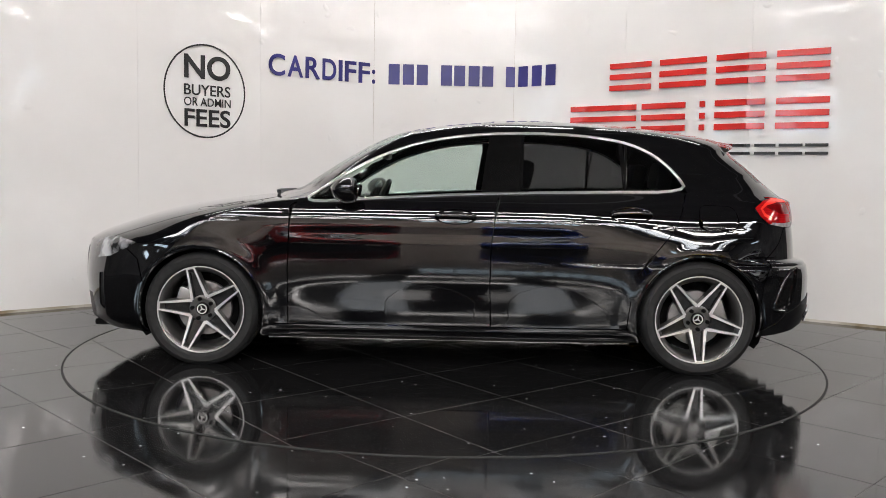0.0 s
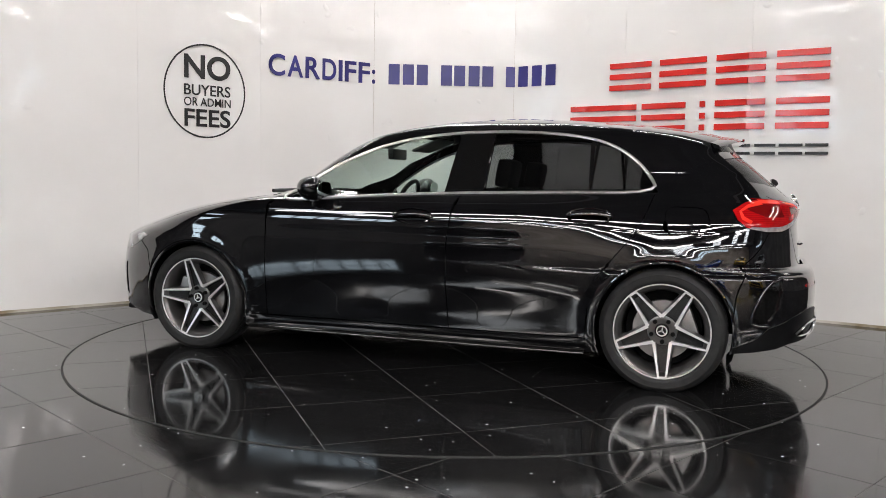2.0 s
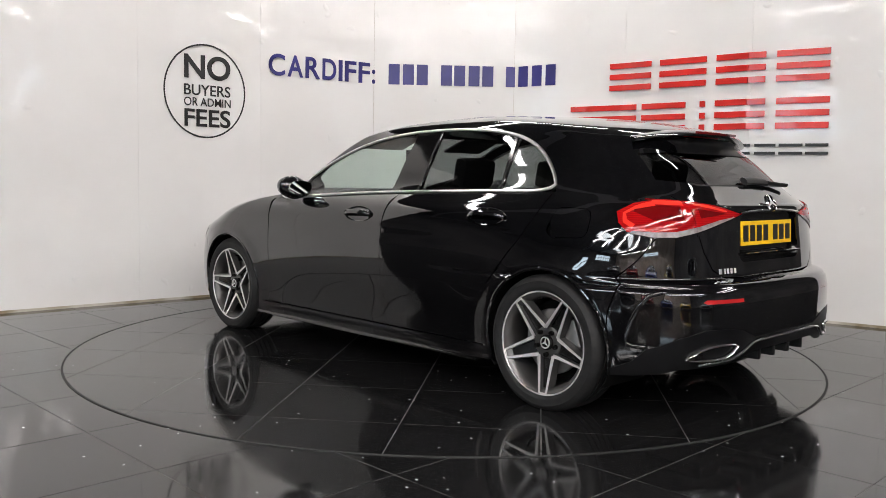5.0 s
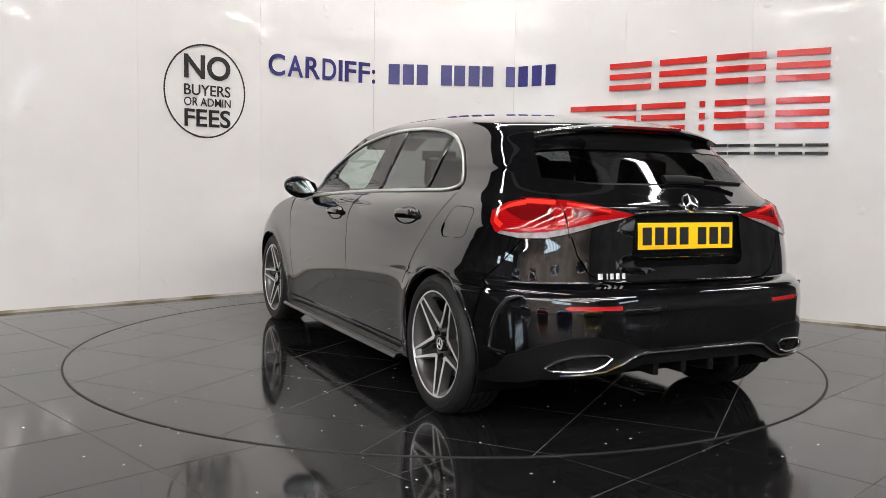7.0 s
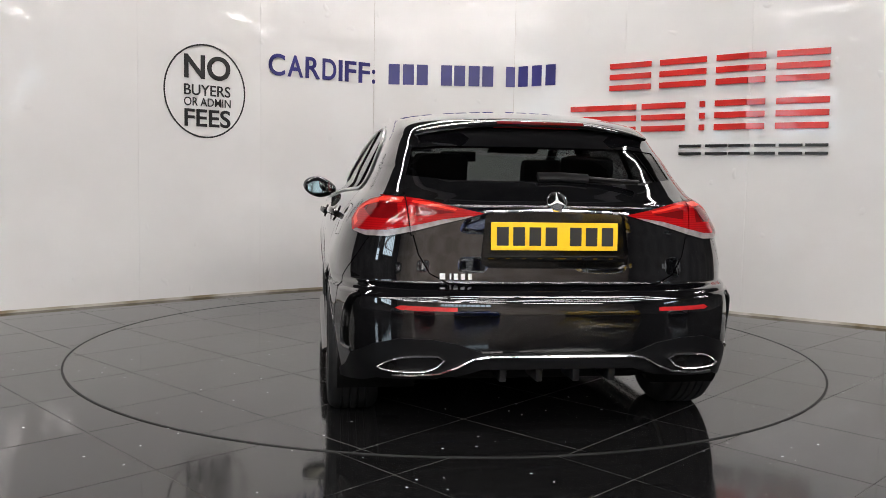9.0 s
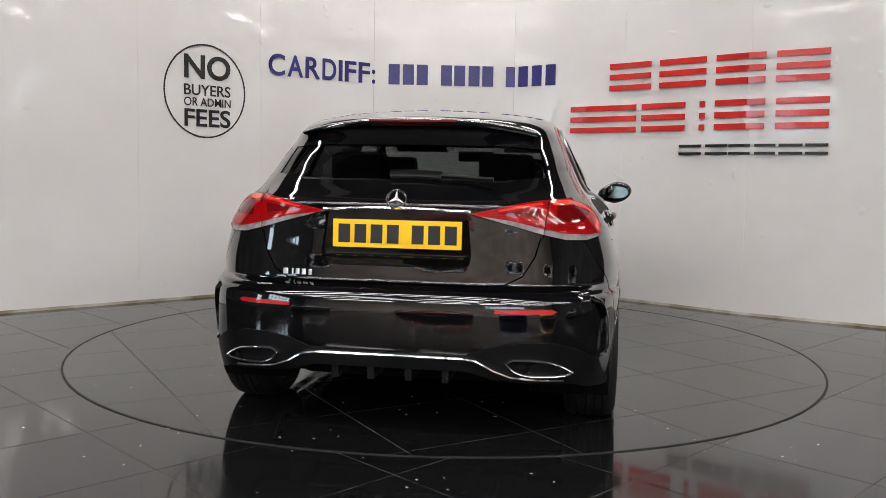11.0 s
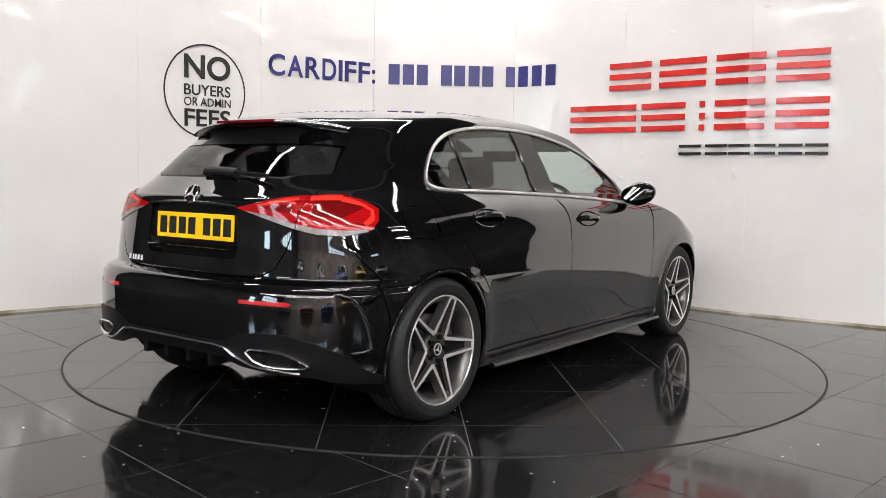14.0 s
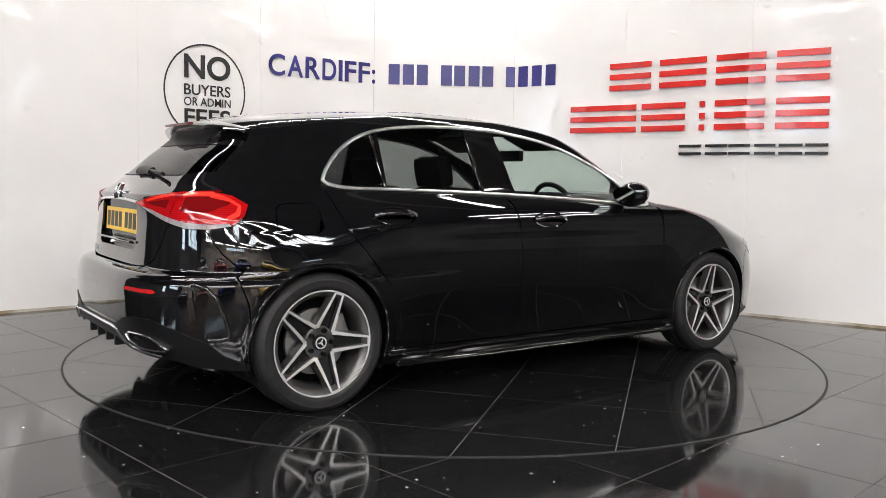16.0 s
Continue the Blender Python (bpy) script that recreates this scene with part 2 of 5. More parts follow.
def display_wall():
    root = tagged(new("wall_display"), "glossy white panelled showroom wall bending round a turntable", "wall", kind="structure")
    for i in range(len(WALL_LINE) - 1):
        a, b = Vector(WALL_LINE[i]), Vector(WALL_LINE[i + 1])
        d = (b - a).normalized()
        n = Vector((d.y, -d.x))
        bm = bmesh.new()
        g = 0.0015
        pts = [a + d * g, b - d * g, b - d * g - n * 0.05, a + d * g - n * 0.05]
        prism(bm, [tuple(p) for p in pts], 0.012, WALL_TOP)
        panel = part("panel", bm, WALL, root, smooth=False)
        # the sheets are sprung to a bend, so their faces turn evenly from joint to joint
        turned = []
        for q in (i - 1, i + 1):
            c, e = (WALL_LINE[q], WALL_LINE[q + 1]) if 0 <= q < len(WALL_LINE) - 1 else (a, b)
            d2 = (Vector(e) - Vector(c)).normalized()
            turned.append((n + Vector((d2.y, -d2.x))).normalized())
        me = panel.data
        me.polygons.foreach_set("use_smooth", [True] * len(me.polygons))
        loops = []
        for f in me.polygons:
            for v in f.vertices:
                co = me.vertices[v].co.xy
                if abs(f.normal.z) < 0.5 and f.normal.xy.dot(n) > 0.9:
                    m = turned[0] if (co - a).length < (co - b).length else turned[1]
                    loops.append((m.x, m.y, 0.0))
                else:
                    loops.append(tuple(f.normal))
        me.normals_split_custom_set(loops)
        bm = bmesh.new()
        pts = [a - n * 0.004, b - n * 0.004, b - n * 0.045, a - n * 0.045]
        prism(bm, [tuple(p) for p in pts], 0.0, WALL_TOP - 0.02)
        part("backing", bm, SEAM, root, smooth=False)
        bm = bmesh.new()
        pts = [a + n * 0.006, b + n * 0.006, b - n * 0.003, a - n * 0.003]
        prism(bm, [tuple(p) for p in pts], -0.002, 0.018)
        part("base_bead", bm, SKIRT, root, smooth=False)
    # raised vertical joint covers
    for i in (3, 4, 7, 8):
        p = Vector(WALL_LINE[i])
        d = (Vector(WALL_LINE[i + 1]) - Vector(WALL_LINE[i - 1])).normalized()
        n = Vector((d.y, -d.x))
        bm = bmesh.new()
        w = 0.012 if i != 8 else 0.02
        prism(bm, [tuple(p + d * w + n * 0.003), tuple(p - d * w + n * 0.003), tuple(p - d * w - n * 0.008), tuple(p + d * w - n * 0.008)], 0.01, WALL_TOP)
        part("joint_cover", bm, WALL, root, smooth=False)
    return root


def wall_word(parent, text, s0, s1, z0, z1, material, bold=0.0):
    """A word in vinyl letters fitted between two distances along the wall and two heights."""
    bm, w, h = letters_mesh(text, 0.2, bold=bold)
    bmesh.ops.scale(bm, vec=((s1 - s0) / w, (z1 - z0) / h, 1), verts=bm.verts)
    bmesh.ops.transform(bm, matrix=on_wall(s0, z0), verts=bm.verts)
    return part("word", bm, material, parent, smooth=False)


def bar_on_wall(parent, name, s0, s1, z0, z1, material, deep=0.003, off=0.003):
    bm = bmesh.new()
    box(bm, 0, s1 - s0, 0, z1 - z0, 0, deep, on_wall(s0, z0, off), bevel=0.0)
    return part(name, bm, material, parent, smooth=False)


def wall_lettering():
    sign = tagged(new("fees_notice"), "round black-ringed vinyl notice about buyers fees on white wall", "sign")
    bm = bmesh.new()
    n, mid, cz, rx, rz = 96, 3.372, 1.744, 0.366, 0.391
    rows = []
    for k in range(n):
        a = 2 * math.pi * k / n
        rows.append([bm.verts.new((r * rx * math.cos(a), r * rz * math.sin(a), z)) for r, z in ((1.0, 0), (1.0, 0.003), (0.966, 0.003), (0.966, 0))])
    for k in range(n):
        a, b = rows[k], rows[(k + 1) % n]
        for i in range(4):
            bm.faces.new((a[i], a[(i + 1) % 4], b[(i + 1) % 4], b[i]))
    bmesh.ops.transform(bm, matrix=on_wall(mid, cz), verts=bm.verts)
    part("ring", bm, BLACKVINYL, sign)
    wall_word(sign, "NO", 3.183, 3.597, 1.842, 2.043, BLACKVINYL, 0.0048)
    wall_word(sign, "BUYERS", 3.181, 3.597, 1.706, 1.797, BLACKVINYL, 0.002)
    wall_word(sign, "OR ADMIN", 3.181, 3.600, 1.618, 1.688, BLACKVINYL, 0.001)
    wall_word(sign, "FEES", 3.184, 3.597, 1.446, 1.594, BLACKVINYL, 0.0035)

    line = tagged(new("contact_line"), "navy blue vinyl city name and digits on white wall", "lettering")
    s = 3.962
    for ch, w in (("C", 0.155), ("A", 0.150), ("R", 0.145), ("D", 0.140), ("I", 0.040), ("F", 0.120), ("F", 0.120), (":", 0.034)):
        gap = 0.024 if ch != ":" else 0.05
        wall_word(line, ch, s, s + w, 1.936, 2.128 if ch != ":" else 2.07, NAVY, 0.0035)
        s += w + gap
    for k, s0 in enumerate((5.150, 5.286, 5.418, 5.650, 5.775, 5.914, 6.045, 6.272, 6.403, 6.553, 6.702)):
        bar_on_wall(line, "digit_bar", s0 + 0.012, s0 + 0.118, 1.936, 2.128, NAVY)

    big = tagged(new("dealer_sign"), "raised red block sign with smaller black line below", "sign")

    def block(s0, s1, z0, z1, rows, material, thick):
        """A plain three-bar block that stands in for one raised letter."""
        t = (z1 - z0) * thick
        for k in range(rows):
            zz = z0 + (z1 - z0 - t) * k / (rows - 1)
            # cut the bar where the wall bends
            cuts = [s0, s1] if not s0 < 8.628 < s1 else [s0, 8.627, 8.629, s1]
            cuts = cuts if not s0 < 7.501 < s1 else [s0, 7.500, 7.502, s1]
            for a, b in zip(cuts[::2], cuts[1::2]):
                bar_on_wall(big, "sign_bar", a, b, zz, zz + t, material, 0.018, 0.004)

    for s0, s1 in ((7.379, 7.774), (7.860, 8.275), (8.364, 8.758), (8.841, 9.226)):
        block(s0, s1, 1.850, 2.088, 3, REDSIGN, 0.2)
    for s0, s1 in ((6.998, 7.643), (7.702, 8.103), (8.234, 8.277), (8.365, 8.766), (8.850, 9.237)):
        block(s0, s1, 1.486, 1.725, 3, REDSIGN, 0.2)
    for s0, s1 in ((8.064, 8.259), (8.298, 8.482), (8.496, 8.667), (8.701, 8.859), (8.885, 9.059), (9.079, 9.243)):
        block(s0, s1, 1.285, 1.370, 2, BLACKVINYL, 0.26)


# ---- the floor and the turntable ----
TABLE_R = 2.2278
TILE = 0.6
FLOOR_TOP = -0.002


def floor():
    root = tagged(new("floor"), "polished black granite tiled showroom floor with pale flecks", "floor", kind="structure")
    bm = bmesh.new()
    prism(bm, [(-14, -16), (14, -16), (14, 5), (-14, 5)], -0.2, FLOOR_TOP - 0.0012)
    part("screed", bm, GROUT, root, smooth=False)
    bm = bmesh.new()
    h = TILE / 2 - 0.0021
    box(bm, -h, h, -h, h, -0.012, 0.0)
    me = bpy.data.meshes.new("tile")
    bm.to_mesh(me)
    bm.free()
    me.materials.append(GRANITE)
    rest = bmesh.new()
    turn = Matrix.Rotation(radians(45), 4, "Z")
    for i in range(-24, 25):
        for j in range(-24, 25):
            u, v = -1.836 + TILE * (i + 0.5), -1.598 + TILE * (j + 0.5)
            x, y = (u - v) / math.sqrt(2), (u + v) / math.sqrt(2)
            if abs(x) > 13 or y > 4 or y < -15 or math.hypot(x, y) < TABLE_R - 0.45:
                continue
            if abs(x) < 4.4 and -3.6 < y < 2.95:
                ob = new("tile", me)
                ob.parent = root
                ob.matrix_basis = Matrix.Translation((x, y, FLOOR_TOP)) @ turn
            else:
                box(rest, -h, h, -h, h, -0.012, 0.0, Matrix.Translation((x, y, FLOOR_TOP)) @ turn)
    tagged(part("far_tiles", rest, GRANITE, root, smooth=False), kind="stuff")


def turntable():
    root = thing("turntable", pose(0, 0, 0), "round rotating platform of black granite tiles level with floor", "turntable")
    bm = bmesh.new()
    n = 160
    prism(bm, [((TABLE_R - 0.004) * math.cos(2 * math.pi * k / n), (TABLE_R - 0.004) * math.sin(2 * math.pi * k / n)) for k in range(n)], FLOOR_TOP - 0.0002, -0.0008)
    part("grout_disc", bm, GROUT, root, smooth=False)
    bm = bmesh.new()
    rows = []
    for k in range(n):
        a = 2 * math.pi * k / n
        rows.append([bm.verts.new((r * math.cos(a), r * math.sin(a), z)) for r, z in ((TABLE_R + 0.006, FLOOR_TOP), (TABLE_R + 0.005, 0.0012), (TABLE_R - 0.005, 0.0012), (TABLE_R - 0.006, FLOOR_TOP))])
    for k in range(n):
        a, b = rows[k], rows[(k + 1) % n]
        for i in range(3):
            bm.faces.new((a[i], a[i + 1], b[i + 1], b[i]))
    part("rim", bm, GAP, root, "black rubber edge ring")
    ca, sa = math.cos(radians(39.3)), math.sin(radians(39.3))
    circle = [(math.cos(2 * math.pi * k / 72), math.sin(2 * math.pi * k / 72)) for k in range(72)]
    g = 0.0021
    for i in range(-5, 5):
        for j in range(-5, 5):
            a0, b0 = -0.01 + TILE * i, 0.01 + TILE * j
            poly = [(a0 + g, b0 + g), (a0 + TILE - g, b0 + g), (a0 + TILE - g, b0 + TILE - g), (a0 + g, b0 + TILE - g)]
            if max(math.hypot(*p) for p in poly) > TABLE_R - 0.01:
                for nx, ny in circle:
                    poly = clip_half(poly, nx, ny, TABLE_R - 0.007)
                    if len(poly) < 3:
                        break
            if len(poly) < 3:
                continue
            cx, cy = sum(p[0] for p in poly) / len(poly), sum(p[1] for p in poly) / len(poly)
            bm = bmesh.new()
            prism(bm, [(ca * (p[0] - cx) - sa * (p[1] - cy), sa * (p[0] - cx) + ca * (p[1] - cy)) for p in poly], -0.0006, 0.0)
            ob = part("tile", bm, TABLE_GRANITE, root, smooth=False)
            ob.location = (ca * cx - sa * cy, sa * cx + ca * cy, 0)
    return root


# ---- the hall behind the camera ----
def hall():
    H = 5.2
    bm = bmesh.new()
    box(bm, -11, 11, -16, 5, H, H + 0.2)
    tagged(part("ceiling", bm, CEILING, smooth=False), "dark painted industrial hall ceiling", "ceiling", kind="structure")
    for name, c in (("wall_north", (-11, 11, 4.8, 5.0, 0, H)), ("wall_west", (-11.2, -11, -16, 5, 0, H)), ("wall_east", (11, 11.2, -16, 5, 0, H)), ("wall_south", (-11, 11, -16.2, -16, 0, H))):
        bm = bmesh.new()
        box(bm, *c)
        # unseen side walls are coloured darker so the car doors mirror less brightness
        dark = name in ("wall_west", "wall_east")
        tagged(part(name, bm, DIMHALL if dark else HALLWALL, smooth=False), "unseen hall side wall, coloured dark to dim reflections" if dark else "plain warm grey painted hall wall", "wall", kind="structure")

    def bars(t, name, spans):
        for c in spans:
            bm = bmesh.new()
            box(bm, *c)
            part(name, bm, BEAM, t, smooth=False)

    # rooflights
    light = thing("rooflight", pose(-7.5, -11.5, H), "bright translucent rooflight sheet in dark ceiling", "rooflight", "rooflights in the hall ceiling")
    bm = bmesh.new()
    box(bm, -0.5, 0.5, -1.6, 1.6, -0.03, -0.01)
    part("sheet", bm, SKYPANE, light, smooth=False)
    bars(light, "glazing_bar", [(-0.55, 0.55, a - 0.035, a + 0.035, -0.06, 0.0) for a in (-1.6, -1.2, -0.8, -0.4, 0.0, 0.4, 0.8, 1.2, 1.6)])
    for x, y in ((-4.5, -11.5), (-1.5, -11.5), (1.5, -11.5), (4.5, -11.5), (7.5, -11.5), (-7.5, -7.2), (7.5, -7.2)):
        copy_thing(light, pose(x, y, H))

    # rows of strip lights
    length = 2.3
    first = thing("strip_light", pose(-6.0, -5.4, 4.4), "unseen lit white fluorescent ceiling strip light, some added as fill", "strip light", "strip lights under the hall ceiling")
    bm = bmesh.new()
    box(bm, -length / 2, length / 2, -0.12, 0.12, 0.0, 0.05)
    part("housing", bm, BEAM, first, smooth=False)
    bm = bmesh.new()
    box(bm, -length / 2 + 0.02, length / 2 - 0.02, -0.10, 0.10, -0.03, -0.002)
    part("diffuser", bm, TUBE, first, smooth=False)
    bars(first, "hanger", [(sx - 0.005, sx + 0.005, -0.005, 0.005, 0.05, H - 4.4) for sx in (-0.8, 0.8)])
    # the rows at y -11.4 and -13.4 are added to brighten the far hall
    for x, y in [(x, -5.4) for x in (-3.6, -1.2, 1.2, 3.6, 6.0)] + [(x, -7.0) for x in (-6.0, -3.6, -1.2, 1.2, 3.6, 6.0)] + [(x, -9.0) for x in (-4.8, -1.6, 1.6, 4.8)] + [(x, y) for y in (-11.4, -13.4) for x in (-6.0, -3.0, 0.0, 3.0, 6.0)]:
        copy_thing(first, pose(x, y, 4.4))
    for x in (7.0, 8.7):
        copy_thing(first, pose(x, -1.7, 4.4, 0, 0, 90))
    # unseen narrowed strips, added only to brighten the display wall evenly
    for along in (1.5, 4.1, 6.6, 9.2):
        p, d, n = wall_at(along)
        copy_thing(first, pose(p.x + n.x * 0.85, p.y + n.y * 0.85, 4.4, 0, 0, math.degrees(math.atan2(d.y, d.x))) @ Matrix.Diagonal((1, 0.58, 1, 1)))
    # steel roof beams
    for y in (-12.6, -9.8, -6.2, -0.6):
        bm = bmesh.new()
        box(bm, -11, 11, -0.09, 0.09, -0.25, -0.235)
        box(bm, -11, 11, -0.09, 0.09, -0.015, 0.0)
        box(bm, -11, 11, -0.006, 0.006, -0.235, -0.015)
        ob = part("roof_beam", bm, BEAM, smooth=False)
        ob.location = (0, y, H - 0.01)
        tagged(ob, "painted steel roof beam", "beam", "steel roof beams")

    # daylight frontage on the west side and high windows on the others
    def window(name, m, w, h, cols, rows):
        t = thing(name, m, "bright frosted hall window with grey steel bars", "window", "hall windows", "structure")
        bm = bmesh.new()
        box(bm, -w / 2, w / 2, -0.01, 0.0, 0, h)
        part("pane", bm, DAYPANE, t, smooth=False)
        bars(t, "window_bar", [(x - 0.04, x + 0.04, 0.0, 0.05, 0, h) for x in [-w / 2 + w * i / cols for i in range(cols + 1)]])
        bars(t, "window_bar", [(-w / 2, w / 2, 0.0, 0.055, z - 0.04, z + 0.04) for z in [h * i / rows for i in range(rows + 1)]])
    window("window_1", pose(-10.98, -7.2, 1.7, rz=-90), 0.9, 1.4, 1, 2)
    window("window_2", pose(-10.98, -11.0, 2.6, rz=-90), 4.0, 1.6, 6, 2)
    window("window_3", pose(10.98, -9.5, 3.5, rz=90), 2.6, 0.45, 7, 1)
    window("window_4", pose(1.5, -15.98, 3.7), 5.0, 0.8, 12, 2)


# ---- the car ----
HUB_X, HUB_Z, ARCH_R = 1.3645, 0.306, 0.345
Z_LOW, Z_TOP = 0.17, 1.417
REAR_L, SIDE_L, FRONT_L = 1.15, 3.0, 1.15   # lengths of the three stretches of the outline parameter


def smooth_curve(pairs, soft=0.0):
    """A monotone cubic through (z, value) pairs, its bends eased over a height where soft is given."""
    x = np.array([p[0] for p in pairs], float)
    y = np.array([p[1] for p in pairs], float)
    h = np.diff(x)
    d = np.diff(y) / h
    m = np.zeros(len(x))
    m[0], m[-1] = d[0], d[-1]
    for i in range(1, len(x) - 1):
        if d[i - 1] * d[i] > 0:
            w1, w2 = 2 * h[i] + h[i - 1], h[i] + 2 * h[i - 1]
            m[i] = (w1 + w2) / (w1 / d[i - 1] + w2 / d[i])

    def f(v):
        v = min(max(v, x[0]), x[-1])
        i = min(int(np.searchsorted(x, v, "right")) - 1, len(h) - 1)
        t = (v - x[i]) / h[i]
        return float(y[i] * (1 + 2 * t) * (1 - t) ** 2 + m[i] * h[i] * t * (1 - t) ** 2 + y[i + 1] * t * t * (3 - 2 * t) + m[i + 1] * h[i] * t * t * (t - 1))
    if not soft:
        return f
    grid = np.arange(x[0], x[-1] + 0.002, 0.002)
    raw = np.array([f(v) for v in grid])
    reach = int(3 * soft / 0.002)
    bell = np.exp(-0.5 * (np.arange(-reach, reach + 1) * 0.002 / soft) ** 2)
    ends = np.concatenate([2 * raw[0] - raw[reach:0:-1], raw, 2 * raw[-1] - raw[-2:-reach - 2:-1]])
    eased = np.convolve(ends, bell / bell.sum(), "valid")
    keep = np.clip((grid - 1.18) / 0.1, 0, 1)
    eased = eased * (1 - keep) + raw * keep
    return lambda v: float(np.interp(v, grid, eased))


X_REAR = smooth_curve([(0.17, -2.021), (0.24, -2.063), (0.34, -2.103), (0.42, -2.111), (0.52, -2.113), (0.59, -2.102), (0.617, -2.085), (0.63, -2.05), (0.637, -2.03), (0.652, -2.026), (0.75, -2.017), (0.86, -2.008), (0.92, -2.008), (0.945, -2.01), (0.965, -1.986), (1, -1.942), (1.038, -1.897), (1.141, -1.777), (1.236, -1.667), (1.273, -1.65), (1.297, -1.636), (1.339, -1.497), (1.375, -1.218), (1.399, -0.8987), (1.412, -0.6792), (1.417, -0.4997)])
X_FRONT = smooth_curve([(0.17, 2.105), (0.22, 2.188), (0.3, 2.206), (0.45, 2.235), (0.58, 2.244), (0.65, 2.232), (0.69, 2.179), (0.742, 2.047), (0.832, 1.769), (0.902, 1.412), (0.942, 1.099), (0.972, 0.9702), (1.045, 0.8443), (1.171, 0.6381), (1.285, 0.4245), (1.355, 0.2088), (1.389, -0.0067), (1.41, -0.263), (1.417, -0.4997)])
WIDE = smooth_curve([(0.17, 0.838), (0.24, 0.854), (0.3, 0.8615), (0.36, 0.8685), (0.42, 0.876), (0.48, 0.8835), (0.55, 0.8895), (0.62, 0.8925), (0.7, 0.893), (0.78, 0.8915), (0.82, 0.8885), (0.85, 0.8814), (0.885, 0.8697), (0.92, 0.844), (0.955, 0.8002), (0.98, 0.7631), (1, 0.7436), (1.094, 0.7013), (1.188, 0.6546), (1.264, 0.615), (1.32, 0.5808), (1.358, 0.5291), (1.384, 0.445), (1.402, 0.3303), (1.412, 0.2003), (1.417, 0.0002)], 0.012)
HAUNCH = smooth_curve([(0.6, 0.8779), (0.66, 0.8876), (0.72, 0.8845), (0.78, 0.8713), (0.84, 0.8526), (0.9, 0.8258), (0.95, 0.7943), (1, 0.7551), (1.094, 0.699)], 0.02)
LEN_REAR = smooth_curve([(0.17, 0.5945), (0.45, 0.6705), (0.62, 0.7059), (0.75, 0.706), (0.88, 0.6319), (1, 0.5528), (1.094, 0.5078), (1.188, 0.4526), (1.264, 0.4093), (1.302, 0.4486), (1.358, 0.5998), (1.417, 0.7085)], 0.04)
POW_REAR = smooth_curve([(0.17, 3.832), (0.6, 3.56), (0.9, 3.568), (1, 3.172), (1.056, 3.184), (1.141, 3.388), (1.236, 3.369), (1.311, 2.272), (1.417, 1.692)], 0.04)
LEN_FRONT = smooth_curve([(0.17, 0.6599), (0.45, 0.7184), (0.62, 0.7846), (0.72, 0.7043), (0.82, 0.5404), (0.94, 0.38), (1.019, 0.2408), (1.283, 0.1763), (1.358, 0.3599), (1.417, 0.6198)], 0.04)
POW_FRONT = smooth_curve([(0.17, 2.767), (0.6, 2.257), (0.82, 1.861), (0.94, 1.74), (1.188, 2.065), (1.417, 2.158)], 0.04)


def side_width(x, z):
    w = WIDE(z)
    low = min(max((1.0 - z) / 0.15, 0.0), 1.0)
    if x < -0.3:
        k = (-0.3 - x) / 1.6
        w *= 1 - (1 - low) * 0.0795 * k * k - low * 0.030 * k * k
    if x > 0.9:
        w *= 1 - 0.018 * ((x - 0.9) / 1.2) ** 2
    # wheel arch lips and the scooped door skin between them
    if z < 0.80:
        for hx in (HUB_X, -HUB_X):
            r = math.hypot(x - hx, z - HUB_Z)
            w += 0.008 * math.exp(-((r - ARCH_R - 0.01) / 0.05) ** 2) + 0.006 * math.exp(-((r - ARCH_R) / 0.13) ** 2)
    if abs(x) < 1.0:
        w -= 0.003 * math.exp(-((z - 0.745) / 0.03) ** 2) * (1 - x * x)
    # waisted lower doors
    if z < 0.85:
        w -= 0.014 * math.exp(-(x / 0.82) ** 4) * math.exp(-((z - 0.29) / 0.18) ** 2)
    # raised rear haunch
    if x < -0.5 and 0.60 < z < 1.10:
        k = min((-0.5 - x) / 0.9, 1.0)
        k = k * k * (3 - 2 * k)
        w += (HAUNCH(z) - WIDE(z)) * k
    return w


def limits(z):
    xr, xf = X_REAR(z), X_FRONT(z)
    half = (xf - xr) / 2
    return xr, min(LEN_REAR(z), half * 0.98), POW_REAR(z), xf, min(LEN_FRONT(z), half * 0.98), POW_FRONT(z)


def skin(q, z):
    """The point of the left half of the body at outline parameter q and height z."""
    xr, lr, pr, xf, lf, pf = limits(z)
    if q < REAR_L:
        a = q / REAR_L * math.pi / 2
        x = xr + lr * (1 - math.cos(a) ** (2 / pr)) if a < math.pi / 2 else xr + lr
        return Vector((x, side_width(x, z) * max(math.sin(a), 0) ** (2 / pr), z))
    if q <= REAR_L + SIDE_L:
        x = xr + lr + (q - REAR_L) / SIDE_L * (xf - lf - xr - lr)
        return Vector((x, side_width(x, z), z))
    a = (REAR_L + SIDE_L + FRONT_L - q) / FRONT_L * math.pi / 2
    x = xf - lf * (1 - math.cos(a) ** (2 / pf)) if a < math.pi / 2 else xf - lf
    return Vector((x, side_width(x, z) * max(math.sin(a), 0) ** (2 / pf), z))


def skin_normal(q, z):
    e = 0.004
    q0, q1 = max(q - e, 0.001), min(q + e, REAR_L + SIDE_L + FRONT_L - 0.001)
    z0, z1 = max(z - e, Z_LOW), min(z + e, Z_TOP)
    n = (skin(q1, z) - skin(q0, z)).cross(skin(q, z1) - skin(q, z0))
    if n.length < 1e-9:
        return Vector((0, 0, 1))
    n.normalize()
    c = skin(q, z) - Vector((-0.1, 0, 0.7))
    return n if n.dot(c) > 0 else -n


